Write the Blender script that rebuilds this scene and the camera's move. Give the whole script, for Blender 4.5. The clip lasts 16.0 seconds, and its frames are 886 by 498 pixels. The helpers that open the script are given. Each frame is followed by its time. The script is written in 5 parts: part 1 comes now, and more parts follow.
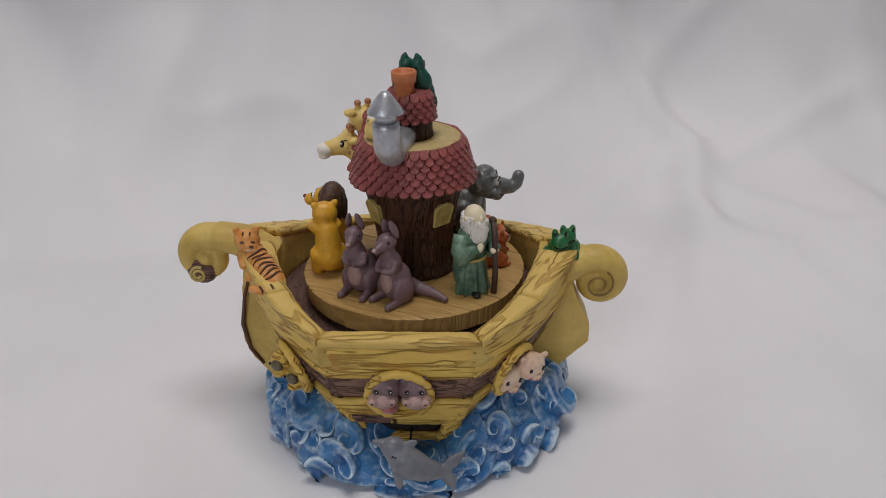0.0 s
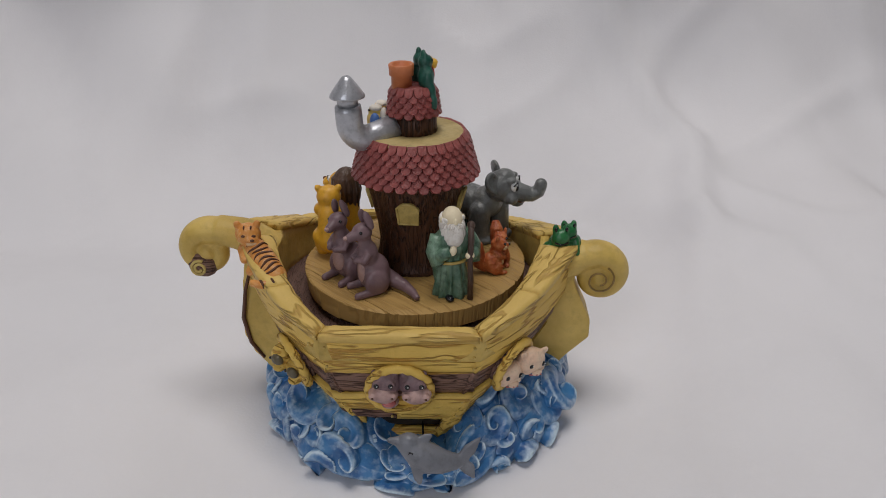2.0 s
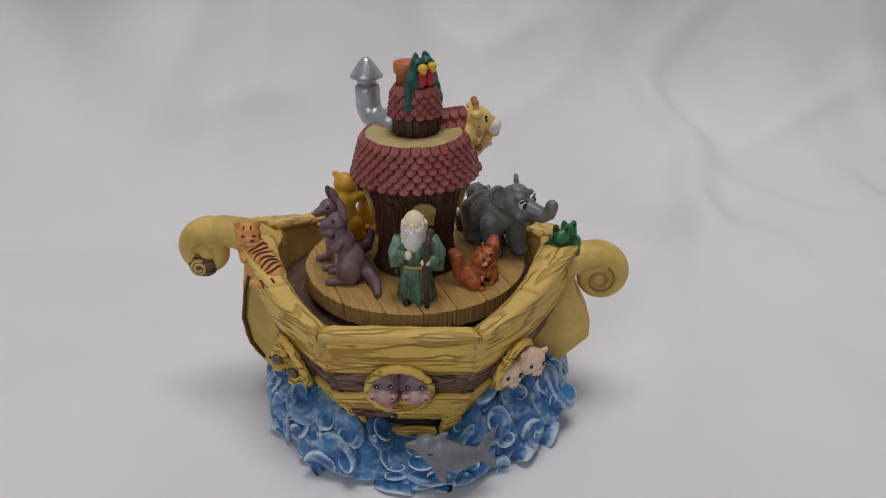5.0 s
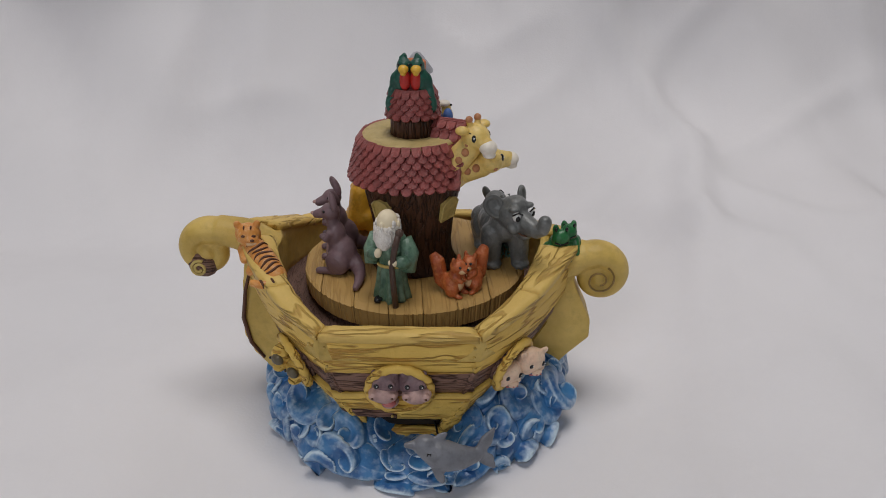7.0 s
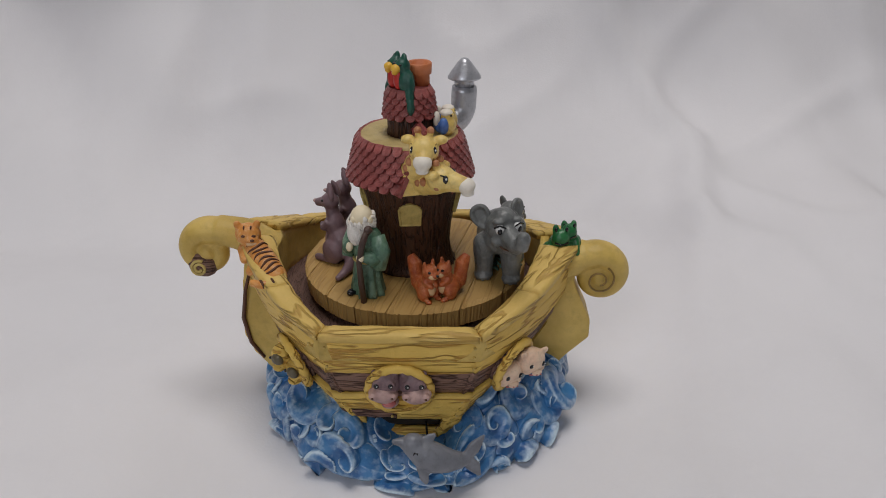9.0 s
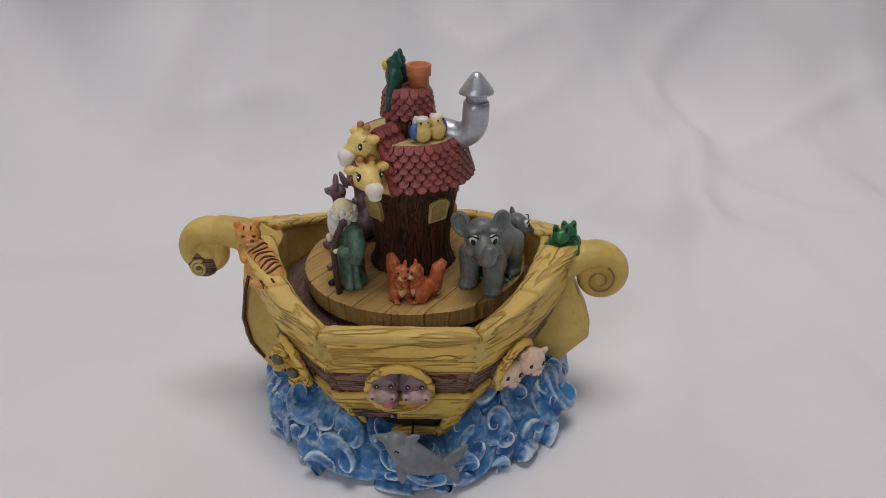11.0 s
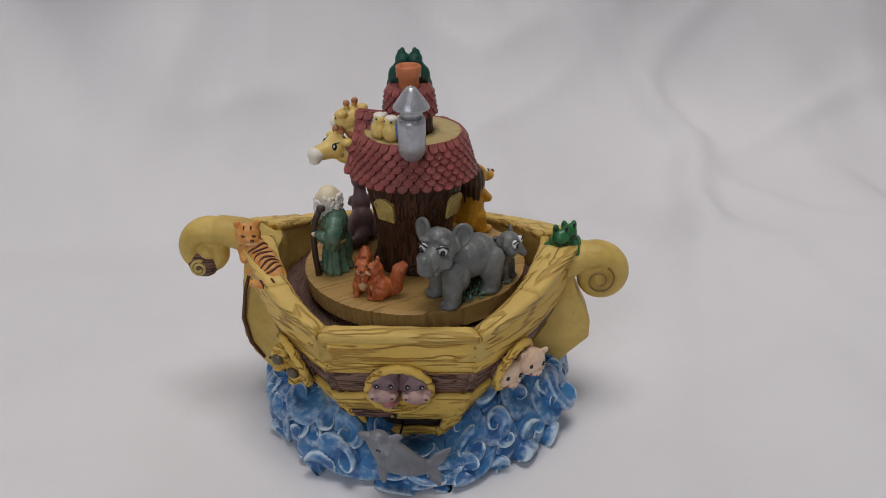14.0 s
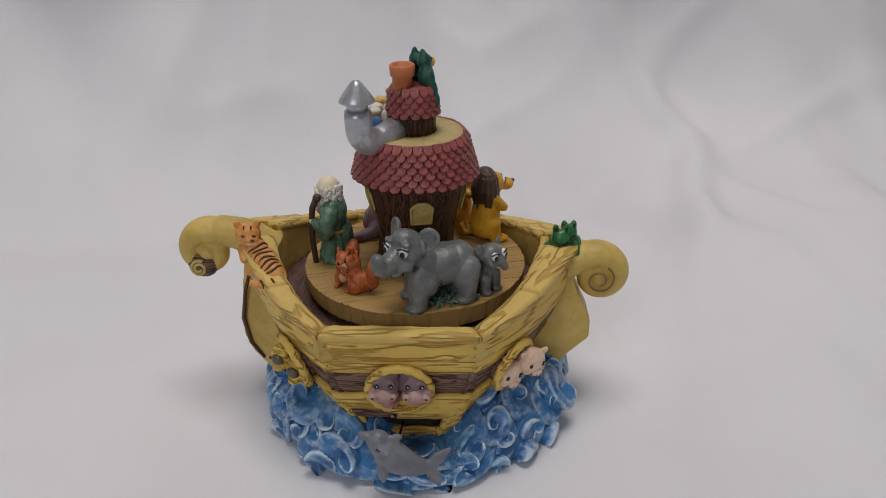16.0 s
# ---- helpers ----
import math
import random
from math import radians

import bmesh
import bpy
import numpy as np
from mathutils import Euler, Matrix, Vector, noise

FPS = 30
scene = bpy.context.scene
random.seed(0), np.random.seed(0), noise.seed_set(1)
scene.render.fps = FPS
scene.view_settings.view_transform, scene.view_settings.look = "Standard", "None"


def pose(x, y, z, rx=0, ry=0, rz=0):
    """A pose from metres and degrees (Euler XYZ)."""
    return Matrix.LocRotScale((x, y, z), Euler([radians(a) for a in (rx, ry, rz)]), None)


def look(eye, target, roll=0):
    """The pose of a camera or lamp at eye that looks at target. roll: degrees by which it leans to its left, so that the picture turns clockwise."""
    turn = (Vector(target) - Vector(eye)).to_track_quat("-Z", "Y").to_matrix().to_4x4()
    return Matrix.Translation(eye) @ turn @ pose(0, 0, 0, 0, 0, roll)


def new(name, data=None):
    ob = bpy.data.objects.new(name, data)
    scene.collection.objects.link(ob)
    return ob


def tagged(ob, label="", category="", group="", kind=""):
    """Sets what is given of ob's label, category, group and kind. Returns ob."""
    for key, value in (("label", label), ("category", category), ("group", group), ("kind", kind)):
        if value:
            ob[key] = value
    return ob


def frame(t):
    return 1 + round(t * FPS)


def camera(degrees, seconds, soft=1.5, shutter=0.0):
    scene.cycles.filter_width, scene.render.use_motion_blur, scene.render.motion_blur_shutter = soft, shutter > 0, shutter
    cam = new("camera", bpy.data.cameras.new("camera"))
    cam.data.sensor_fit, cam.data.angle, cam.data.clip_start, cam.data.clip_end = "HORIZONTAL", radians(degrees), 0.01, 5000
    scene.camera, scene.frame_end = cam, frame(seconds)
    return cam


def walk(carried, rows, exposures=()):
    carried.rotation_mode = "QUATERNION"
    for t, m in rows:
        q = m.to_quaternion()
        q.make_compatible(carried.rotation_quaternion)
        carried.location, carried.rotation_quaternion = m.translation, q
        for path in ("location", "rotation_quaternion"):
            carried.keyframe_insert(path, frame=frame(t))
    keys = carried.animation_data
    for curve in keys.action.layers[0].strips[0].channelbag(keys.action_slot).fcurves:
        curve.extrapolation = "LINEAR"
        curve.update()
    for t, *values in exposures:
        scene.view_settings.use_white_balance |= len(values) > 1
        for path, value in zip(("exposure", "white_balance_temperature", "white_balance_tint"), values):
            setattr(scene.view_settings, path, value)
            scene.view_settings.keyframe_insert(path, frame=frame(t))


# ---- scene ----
D = 0.056            # height of the middle of the turning deck's edge above the cloth
DT = D + 0.0038      # height of its top

# camera: a phone on a stand, nudged at the start and then still
EYE = Vector((0.0, -0.2878, 0.1495 + D))
cam = camera(54.93, 16.0, soft=0.95)


def aim(pitch, yaw, roll):
    """Camera turn from radians: downward pitch, yaw to the right, roll."""
    f = Vector((math.sin(yaw) * math.cos(pitch), math.cos(yaw) * math.cos(pitch), -math.sin(pitch)))
    r0 = Vector((math.cos(yaw), -math.sin(yaw), 0))
    u0 = r0.cross(f)
    r = math.cos(roll) * r0 + math.sin(roll) * u0
    u = -math.sin(roll) * r0 + math.cos(roll) * u0
    m = Matrix((r, u, -f)).transposed().to_4x4()
    m.translation = EYE
    return m


PITCH, YAW, ROLL = 0.4589, 0.0366, -0.0088
walk(cam, [
    (0.0, aim(PITCH - 0.0060, YAW + 0.0012, ROLL - 0.0042)),
    (0.2, aim(PITCH - 0.0044, YAW + 0.0007, ROLL - 0.0030)),
    (0.4, aim(PITCH - 0.0018, YAW + 0.0001, ROLL - 0.0010)),
    (0.6, aim(PITCH - 0.0005, YAW, ROLL - 0.0002)),
    (1.0, aim(PITCH, YAW, ROLL)),
    (16.0, aim(PITCH, YAW, ROLL)),
], exposures=[(0.0, 0.0), (16.0, 0.0)])

# light: a pale room, a ceiling panel and an added fill lamp in front
world = bpy.data.worlds.new("room_air")
scene.world = world
world.use_nodes = True
world.node_tree.nodes["Background"].inputs["Color"].default_value = (0.75, 0.8, 0.9, 1)
world.node_tree.nodes["Background"].inputs["Strength"].default_value = 0.06


def area(name, eye, target, sx, sy, watts, colour):
    d = bpy.data.lights.new(name, "AREA")
    d.shape, d.size, d.size_y, d.energy, d.color = "RECTANGLE", sx, sy, watts, colour
    ob = new(name, d)
    ob.matrix_world = look(eye, target)
    return ob


area("ceiling_light", (0.05, -0.02, 1.55), (0, 0.05, 0), 0.7, 0.7, 10.2, (1.0, 0.955, 0.94))
# soft fill added to brighten the hull's front; the room has no window
area("front_fill_light", (-0.55, -1.28, 0.85), (0, 0.05, 0.05), 0.7, 0.7, 4.8, (0.90, 0.92, 1.0))


# ---------------------------------------------------------------- materials
def paint(name, base, second, rough=0.5, scale=300.0, amount=0.6, bump=0.25, dirt=None, dirt_amount=0.5,
          stretch=(1, 1, 1), metal=0.0, coat=0.0, bump_scale=None, island=0.0):
    """Hand-painted resin: two tones in a broad mottle, a fine relief and a wash of darker paint in patches."""
    m = bpy.data.materials.new(name)
    m.use_nodes = True
    nt = m.node_tree
    nd, ln = nt.nodes, nt.links
    b = nd["Principled BSDF"]
    tc = nd.new("ShaderNodeTexCoord")
    mp = nd.new("ShaderNodeMapping")
    mp.inputs["Scale"].default_value = stretch
    ln.new(tc.outputs["Object"], mp.inputs["Vector"])
    n1 = nd.new("ShaderNodeTexNoise")
    n1.inputs["Scale"].default_value, n1.inputs["Detail"].default_value = scale, 5
    ln.new(mp.outputs[0], n1.inputs["Vector"])
    r1 = nd.new("ShaderNodeValToRGB")
    r1.color_ramp.elements[0].position, r1.color_ramp.elements[1].position = 0.35, 0.68
    r1.color_ramp.elements[0].color = (*base, 1)
    r1.color_ramp.elements[1].color = (*[base[i] + (second[i] - base[i]) * amount for i in range(3)], 1)
    ln.new(n1.outputs["Fac"], r1.inputs[0])
    col = r1.outputs[0]
    if dirt is None and amount >= 0.8:
        dirt, dirt_amount = [q * 0.42 for q in base], 0.45
    if dirt:
        n2 = nd.new("ShaderNodeTexNoise")
        n2.inputs["Scale"].default_value, n2.inputs["Detail"].default_value = scale * 2.3, 8
        n2.inputs["Roughness"].default_value = 0.7
        ln.new(mp.outputs[0], n2.inputs["Vector"])
        r2 = nd.new("ShaderNodeValToRGB")
        r2.color_ramp.elements[0].position, r2.color_ramp.elements[1].position = 0.49, 0.70
        r2.color_ramp.elements[1].color = (dirt_amount,) * 3 + (1,)
        ln.new(n2.outputs["Fac"], r2.inputs[0])
        mx = nd.new("ShaderNodeMix")
        mx.data_type = "RGBA"
        ln.new(r2.outputs[0], mx.inputs["Factor"])
        ln.new(col, mx.inputs["A"])
        mx.inputs["B"].default_value = (*dirt, 1)
        col = mx.outputs["Result"]
    if island:
        oi = nd.new("ShaderNodeObjectInfo")
        hs = nd.new("ShaderNodeHueSaturation")
        mr = nd.new("ShaderNodeMapRange")
        mr.inputs["To Min"].default_value, mr.inputs["To Max"].default_value = 1 - island, 1 + island
        ln.new(oi.outputs["Random"], mr.inputs["Value"])
        ln.new(mr.outputs[0], hs.inputs["Value"])
        ln.new(col, hs.inputs["Color"])
        col = hs.outputs[0]
    ln.new(col, b.inputs["Base Color"])
    b.inputs["Roughness"].default_value, b.inputs["Metallic"].default_value = rough, metal
    b.inputs["Coat Weight"].default_value, b.inputs["Coat Roughness"].default_value = coat, 0.3
    n3 = nd.new("ShaderNodeTexNoise")
    n3.inputs["Scale"].default_value, n3.inputs["Detail"].default_value = bump_scale or scale * 4, 6
    ln.new(mp.outputs[0], n3.inputs["Vector"])
    bp = nd.new("ShaderNodeBump")
    bp.inputs["Strength"].default_value, bp.inputs["Distance"].default_value = min(1.0, bump * 1.5), 0.0006
    ln.new(n3.outputs["Fac"], bp.inputs["Height"])
    ln.new(bp.outputs[0], b.inputs["Normal"])
    return m


def carved(name, base, line, across=(1, 1, 1), bands=420.0, distort=6.0, rough=0.5, depth=0.5, second=None, width=0.25, island=0.0):
    """Painted resin carved with wavy wood grain, the grooves washed with a darker tone."""
    m = bpy.data.materials.new(name)
    m.use_nodes = True
    nt = m.node_tree
    nd, ln = nt.nodes, nt.links
    b = nd["Principled BSDF"]
    tc = nd.new("ShaderNodeTexCoord")
    mp = nd.new("ShaderNodeMapping")
    mp.inputs["Scale"].default_value = across
    ln.new(tc.outputs["Object"], mp.inputs["Vector"])
    w = nd.new("ShaderNodeTexNoise")
    w.inputs["Scale"].default_value, w.inputs["Detail"].default_value = bands, 3
    w.inputs["Distortion"].default_value = distort * 0.1
    ln.new(mp.outputs[0], w.inputs["Vector"])
    mul = nd.new("ShaderNodeMath")
    mul.operation = "MULTIPLY"
    mul.inputs[1].default_value = distort * 1.6
    ln.new(w.outputs["Fac"], mul.inputs[0])
    fr = nd.new("ShaderNodeMath")
    fr.operation = "FRACT"
    ln.new(mul.outputs[0], fr.inputs[0])
    rp = nd.new("ShaderNodeValToRGB")
    e = rp.color_ramp.elements
    e[0].position, e[0].color = 0.0, (0, 0, 0, 1)
    rp.color_ramp.interpolation = "EASE"
    e[1].position, e[1].color = width, (1, 1, 1, 1)
    k = e.new(0.80)
    k.color = (0.85, 0.85, 0.85, 1)
    k = e.new(1.0)
    k.color = (0.0, 0.0, 0.0, 1)
    ln.new(fr.outputs[0], rp.inputs[0])
    n1 = nd.new("ShaderNodeTexNoise")
    n1.inputs["Scale"].default_value, n1.inputs["Detail"].default_value = 130, 6
    ln.new(tc.outputs["Object"], n1.inputs["Vector"])
    tone = nd.new("ShaderNodeMix")
    tone.data_type = "RGBA"
    ln.new(n1.outputs["Fac"], tone.inputs["Factor"])
    tone.inputs["A"].default_value = (*base, 1)
    tone.inputs["B"].default_value = (*(second or [c * 0.7 for c in base]), 1)
    mx = nd.new("ShaderNodeMix")
    mx.data_type = "RGBA"
    ln.new(rp.outputs[0], mx.inputs["Factor"])
    mx.inputs["A"].default_value = (*line, 1)
    ln.new(tone.outputs["Result"], mx.inputs["B"])
    col = mx.outputs["Result"]
    if island:
        oi = nd.new("ShaderNodeObjectInfo")
        hs = nd.new("ShaderNodeHueSaturation")
        mr = nd.new("ShaderNodeMapRange")
        mr.inputs["To Min"].default_value, mr.inputs["To Max"].default_value = 1 - island, 1 + island
        ln.new(oi.outputs["Random"], mr.inputs["Value"])
        ln.new(mr.outputs[0], hs.inputs["Value"])
        ln.new(col, hs.inputs["Color"])
        col = hs.outputs[0]
    ln.new(col, b.inputs["Base Color"])
    b.inputs["Roughness"].default_value = rough
    b.inputs["Specular IOR Level"].default_value = 0.35
    n3 = nd.new("ShaderNodeTexNoise")
    n3.inputs["Scale"].default_value, n3.inputs["Detail"].default_value = 900, 5
    ln.new(tc.outputs["Object"], n3.inputs["Vector"])
    add = nd.new("ShaderNodeMath")
    add.operation = "MULTIPLY_ADD"
    add.inputs[1].default_value = 0.35
    ln.new(n3.outputs["Fac"], add.inputs[0])
    ln.new(rp.outputs[0], add.inputs[2])
    bp = nd.new("ShaderNodeBump")
    bp.inputs["Strength"].default_value, bp.inputs["Distance"].default_value = depth, 0.0007
    ln.new(add.outputs[0], bp.inputs["Height"])
    ln.new(bp.outputs[0], b.inputs["Normal"])
    return m


M_YELLOW = carved("ochre_planks", (0.87, 0.595, 0.145), (0.46, 0.25, 0.045), (0.15, 1.2, 1.7), 105, 3.6, second=(0.66, 0.45, 0.09), width=0.20, depth=1.0)
M_GUNWALE = carved("ochre_gunwale", (0.80, 0.56, 0.165), (0.48, 0.30, 0.07), (0.15, 1.3, 1.3), 105, 3.0, second=(0.62, 0.43, 0.115), width=0.18, depth=0.9)
M_SCROLL = paint("ochre_scroll", (0.70, 0.50, 0.135), (0.52, 0.35, 0.07), 0.5, 90, 0.9, 0.35, (0.3, 0.2, 0.05), 0.35, bump_scale=500)
M_BROWNBAND = carved("brown_plank", (0.29, 0.165, 0.12), (0.055, 0.027, 0.02), (0.18, 1.2, 2.6), 150, 5, second=(0.2, 0.11, 0.08), depth=0.9)
M_DECK = carved("brown_deck", (0.18, 0.11, 0.088), (0.05, 0.028, 0.022), (3.0, 0.25, 1), 180, 6, second=(0.19, 0.11, 0.09))
M_DISC = carved("tan_deck_plank", (0.48, 0.30, 0.10), (0.36, 0.215, 0.068), (0.10, 1.6, 0.25), 170, 2.5, depth=0.35, second=(0.41, 0.255, 0.083), width=0.16, island=0.05)
M_TRUNK = carved("dark_bark", (0.105, 0.044, 0.022), (0.030, 0.013, 0.008), (2.0, 2.0, 0.13), 150, 5, rough=0.4, depth=0.8, second=(0.068, 0.028, 0.015), width=0.3)
M_GROOVE = paint("groove_ochre", (0.30, 0.19, 0.05), (0.22, 0.13, 0.035), 0.5, 200, 0.8, 0.3)
M_LEDGE = paint("tan_ledge", (0.55, 0.43, 0.19), (0.42, 0.31, 0.11), 0.55, 160, 0.8, 0.3)
M_WINDOW = paint("cream_window", (0.60, 0.46, 0.15), (0.46, 0.33, 0.09), 0.5, 220, 0.8, 0.3)
M_SHINGLE = paint("brick_red_shingle", (0.34, 0.092, 0.08), (0.21, 0.042, 0.038), 0.42, 300, 0.9, 0.5, (0.09, 0.022, 0.02), 0.5, island=0.16)
M_TERRA = paint("terracotta", (0.60, 0.20, 0.075), (0.5, 0.15, 0.05), 0.5, 200, 0.7, 0.25)
M_SILVER = paint("silver_paint", (0.52, 0.53, 0.56), (0.42, 0.43, 0.46), 0.34, 300, 0.8, 0.12, metal=0.55)


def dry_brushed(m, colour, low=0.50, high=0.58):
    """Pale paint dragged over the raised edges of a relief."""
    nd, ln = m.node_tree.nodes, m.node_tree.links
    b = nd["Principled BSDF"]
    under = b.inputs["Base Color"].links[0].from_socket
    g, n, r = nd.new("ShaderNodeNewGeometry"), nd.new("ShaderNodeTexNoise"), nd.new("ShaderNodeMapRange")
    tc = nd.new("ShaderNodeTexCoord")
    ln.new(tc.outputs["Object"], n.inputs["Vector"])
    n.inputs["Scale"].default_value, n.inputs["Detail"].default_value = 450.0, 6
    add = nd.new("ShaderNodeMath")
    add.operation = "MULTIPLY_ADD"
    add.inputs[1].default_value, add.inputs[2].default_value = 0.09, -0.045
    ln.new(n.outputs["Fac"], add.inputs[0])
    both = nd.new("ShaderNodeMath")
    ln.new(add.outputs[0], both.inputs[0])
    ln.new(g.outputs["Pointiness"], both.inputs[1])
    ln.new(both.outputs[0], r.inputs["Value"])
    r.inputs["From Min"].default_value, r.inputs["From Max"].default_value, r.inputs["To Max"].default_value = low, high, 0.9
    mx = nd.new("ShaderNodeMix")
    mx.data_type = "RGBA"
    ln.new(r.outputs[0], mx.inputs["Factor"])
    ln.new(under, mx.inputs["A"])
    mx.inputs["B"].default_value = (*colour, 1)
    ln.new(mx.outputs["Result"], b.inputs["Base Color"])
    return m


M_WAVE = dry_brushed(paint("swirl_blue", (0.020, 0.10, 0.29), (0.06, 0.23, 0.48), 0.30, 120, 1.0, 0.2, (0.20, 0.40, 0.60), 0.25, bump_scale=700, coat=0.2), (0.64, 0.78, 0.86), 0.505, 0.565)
M_WATER = paint("deep_blue", (0.035, 0.12, 0.28), (0.07, 0.22, 0.42), 0.35, 130, 0.9, 0.35)
M_GREY = paint("elephant_grey", (0.165, 0.173, 0.166), (0.11, 0.117, 0.113), 0.34, 150, 1.0, 0.5, (0.28, 0.29, 0.28), 0.35, coat=0.15)
M_DOLPHIN = paint("dolphin_grey", (0.20, 0.21, 0.235), (0.15, 0.16, 0.185), 0.38, 140, 0.8, 0.2)
M_ROBE = paint("green_robe", (0.05, 0.125, 0.078), (0.20, 0.32, 0.225), 0.36, 170, 1.0, 0.5, (0.018, 0.048, 0.028), 0.8, coat=0.15)
M_SKIN = paint("pale_cream", (0.86, 0.76, 0.54), (0.78, 0.66, 0.44), 0.5, 300, 0.7, 0.2)
M_BEARD = paint("off_white_beard", (0.86, 0.83, 0.77), (0.72, 0.67, 0.6), 0.6, 420, 0.7, 0.5)
M_ROO = paint("mauve_brown", (0.20, 0.125, 0.135), (0.135, 0.08, 0.09), 0.42, 150, 0.8, 0.25, (0.3, 0.2, 0.2), 0.3)
M_ROOPALE = paint("mauve_pale", (0.45, 0.29, 0.26), (0.33, 0.2, 0.19), 0.45, 200, 0.8, 0.2)
M_SQUIRREL = paint("rust_orange", (0.50, 0.125, 0.03), (0.30, 0.055, 0.015), 0.40, 230, 1.0, 0.6, (0.66, 0.28, 0.11), 0.6)
M_CREAM = paint("cream_fur", (0.75, 0.52, 0.3), (0.62, 0.38, 0.18), 0.5, 250, 0.7, 0.2)
M_LION = paint("golden_yellow", (0.80, 0.43, 0.035), (0.64, 0.31, 0.02), 0.42, 170, 0.9, 0.3)
M_MANE = paint("dark_mane", (0.095, 0.05, 0.028), (0.06, 0.03, 0.017), 0.42, 250, 0.8, 0.5, stretch=(1, 1, 0.3))
M_GIRAFFE = paint("giraffe_yellow", (0.82, 0.62, 0.21), (0.70, 0.46, 0.10), 0.42, 200, 0.8, 0.2)
M_SPOT = paint("giraffe_spot", (0.52, 0.23, 0.10), (0.42, 0.17, 0.07), 0.45, 200, 0.8, 0.2)
M_WHITE = paint("warm_white", (0.85, 0.8, 0.7), (0.75, 0.68, 0.56), 0.45, 300, 0.6, 0.2)
M_PARROT = paint("parrot_green", (0.007, 0.065, 0.045), (0.014, 0.105, 0.07), 0.38, 250, 0.9, 0.3)
M_BEAK = paint("beak_yellow", (0.78, 0.47, 0.05), (0.66, 0.36, 0.03), 0.4, 250, 0.7, 0.15)
M_RED = paint("bird_red", (0.55, 0.03, 0.02), (0.42, 0.02, 0.015), 0.42, 250, 0.7, 0.2)
M_BIRDBLUE = paint("bird_blue", (0.06, 0.14, 0.42), (0.10, 0.22, 0.5), 0.42, 300, 0.8, 0.2)
M_FROG = paint("frog_green", (0.014, 0.12, 0.035), (0.03, 0.19, 0.06), 0.3, 260, 0.9, 0.3, (0.005, 0.04, 0.012), 0.4)
M_TIGER = paint("tiger_orange", (0.70, 0.31, 0.07), (0.60, 0.21, 0.03), 0.45, 220, 0.9, 0.35, (0.80, 0.55, 0.30), 0.6)
M_STRIPE = paint("stripe_dark", (0.09, 0.035, 0.015), (0.14, 0.05, 0.02), 0.5, 260, 0.6, 0.2)
M_BLACK = paint("gloss_black", (0.01, 0.01, 0.012), (0.02, 0.02, 0.02), 0.2, 300, 0.5, 0.05)
M_EYEWHITE = paint("eye_white", (0.85, 0.85, 0.83), (0.8, 0.8, 0.78), 0.25, 300, 0.5, 0.05)
M_STAFF = paint("dark_staff", (0.055, 0.03, 0.022), (0.09, 0.05, 0.035), 0.45, 300, 0.8, 0.4, stretch=(1, 1, 0.2))
M_PINK = paint("pink_snout", (0.56, 0.37, 0.33), (0.40, 0.25, 0.23), 0.45, 250, 0.8, 0.2)
M_PIG = paint("pig_cream", (0.82, 0.62, 0.45), (0.75, 0.5, 0.36), 0.42, 250, 0.8, 0.2)
M_TONGUE = paint("tongue_pink", (0.55, 0.17, 0.16), (0.45, 0.12, 0.12), 0.35, 250, 0.6, 0.15)
M_HIPPO = paint("hippo_mauve", (0.24, 0.155, 0.165), (0.17, 0.105, 0.115), 0.42, 250, 0.8, 0.25)
M_MOSS = paint("green_tuft", (0.09, 0.19, 0.13), (0.2, 0.33, 0.25), 0.5, 600, 1.0, 0.8)
M_CAP = paint("olive_cap", (0.13, 0.11, 0.065), (0.09, 0.07, 0.04), 0.4, 250, 0.8, 0.2)
# near-black for the shade inside the hull's slot; the swing arm shares it
M_SLOT = paint("slot_shade_black", (0.012, 0.009, 0.007), (0.02, 0.015, 0.012), 0.8, 200, 0.6, 0.2)
M_GOLD = paint("gold_cord", (0.62, 0.45, 0.14), (0.5, 0.34, 0.08), 0.35, 300, 0.6, 0.2)
M_CLOTH = paint("white_cloth", (0.80, 0.79, 0.80), (0.76, 0.755, 0.77), 0.9, 6, 0.8, 0.12, (0.7, 0.69, 0.7), 0.25, bump_scale=900)
M_SPECK = paint("grey_speck", (0.42, 0.38, 0.38), (0.3, 0.27, 0.27), 0.9, 200, 0.7, 0.1)
M_WALL = paint("room_wall", (0.46, 0.46, 0.46), (0.42, 0.42, 0.42), 0.9, 3, 0.7, 0.1)
M_FLOOR = paint("room_floor", (0.55, 0.52, 0.48), (0.48, 0.45, 0.4), 0.7, 5, 0.7, 0.1)


# ---------------------------------------------------------------- mesh helpers
def mesh_ob(name, bm, material, smooth=True):
    me = bpy.data.meshes.new(name)
    bmesh.ops.recalc_face_normals(bm, faces=bm.faces)
    bm.to_mesh(me)
    bm.free()
    if smooth:
        for p in me.polygons:
            p.use_smooth = True
    if material:
        me.materials.append(material)
    return new(name, me)


def part(name, bm, material, parent, label="", smooth=True):
    ob = mesh_ob(name, bm, material, smooth)
    ob.parent = parent
    return tagged(ob, label) if label else ob


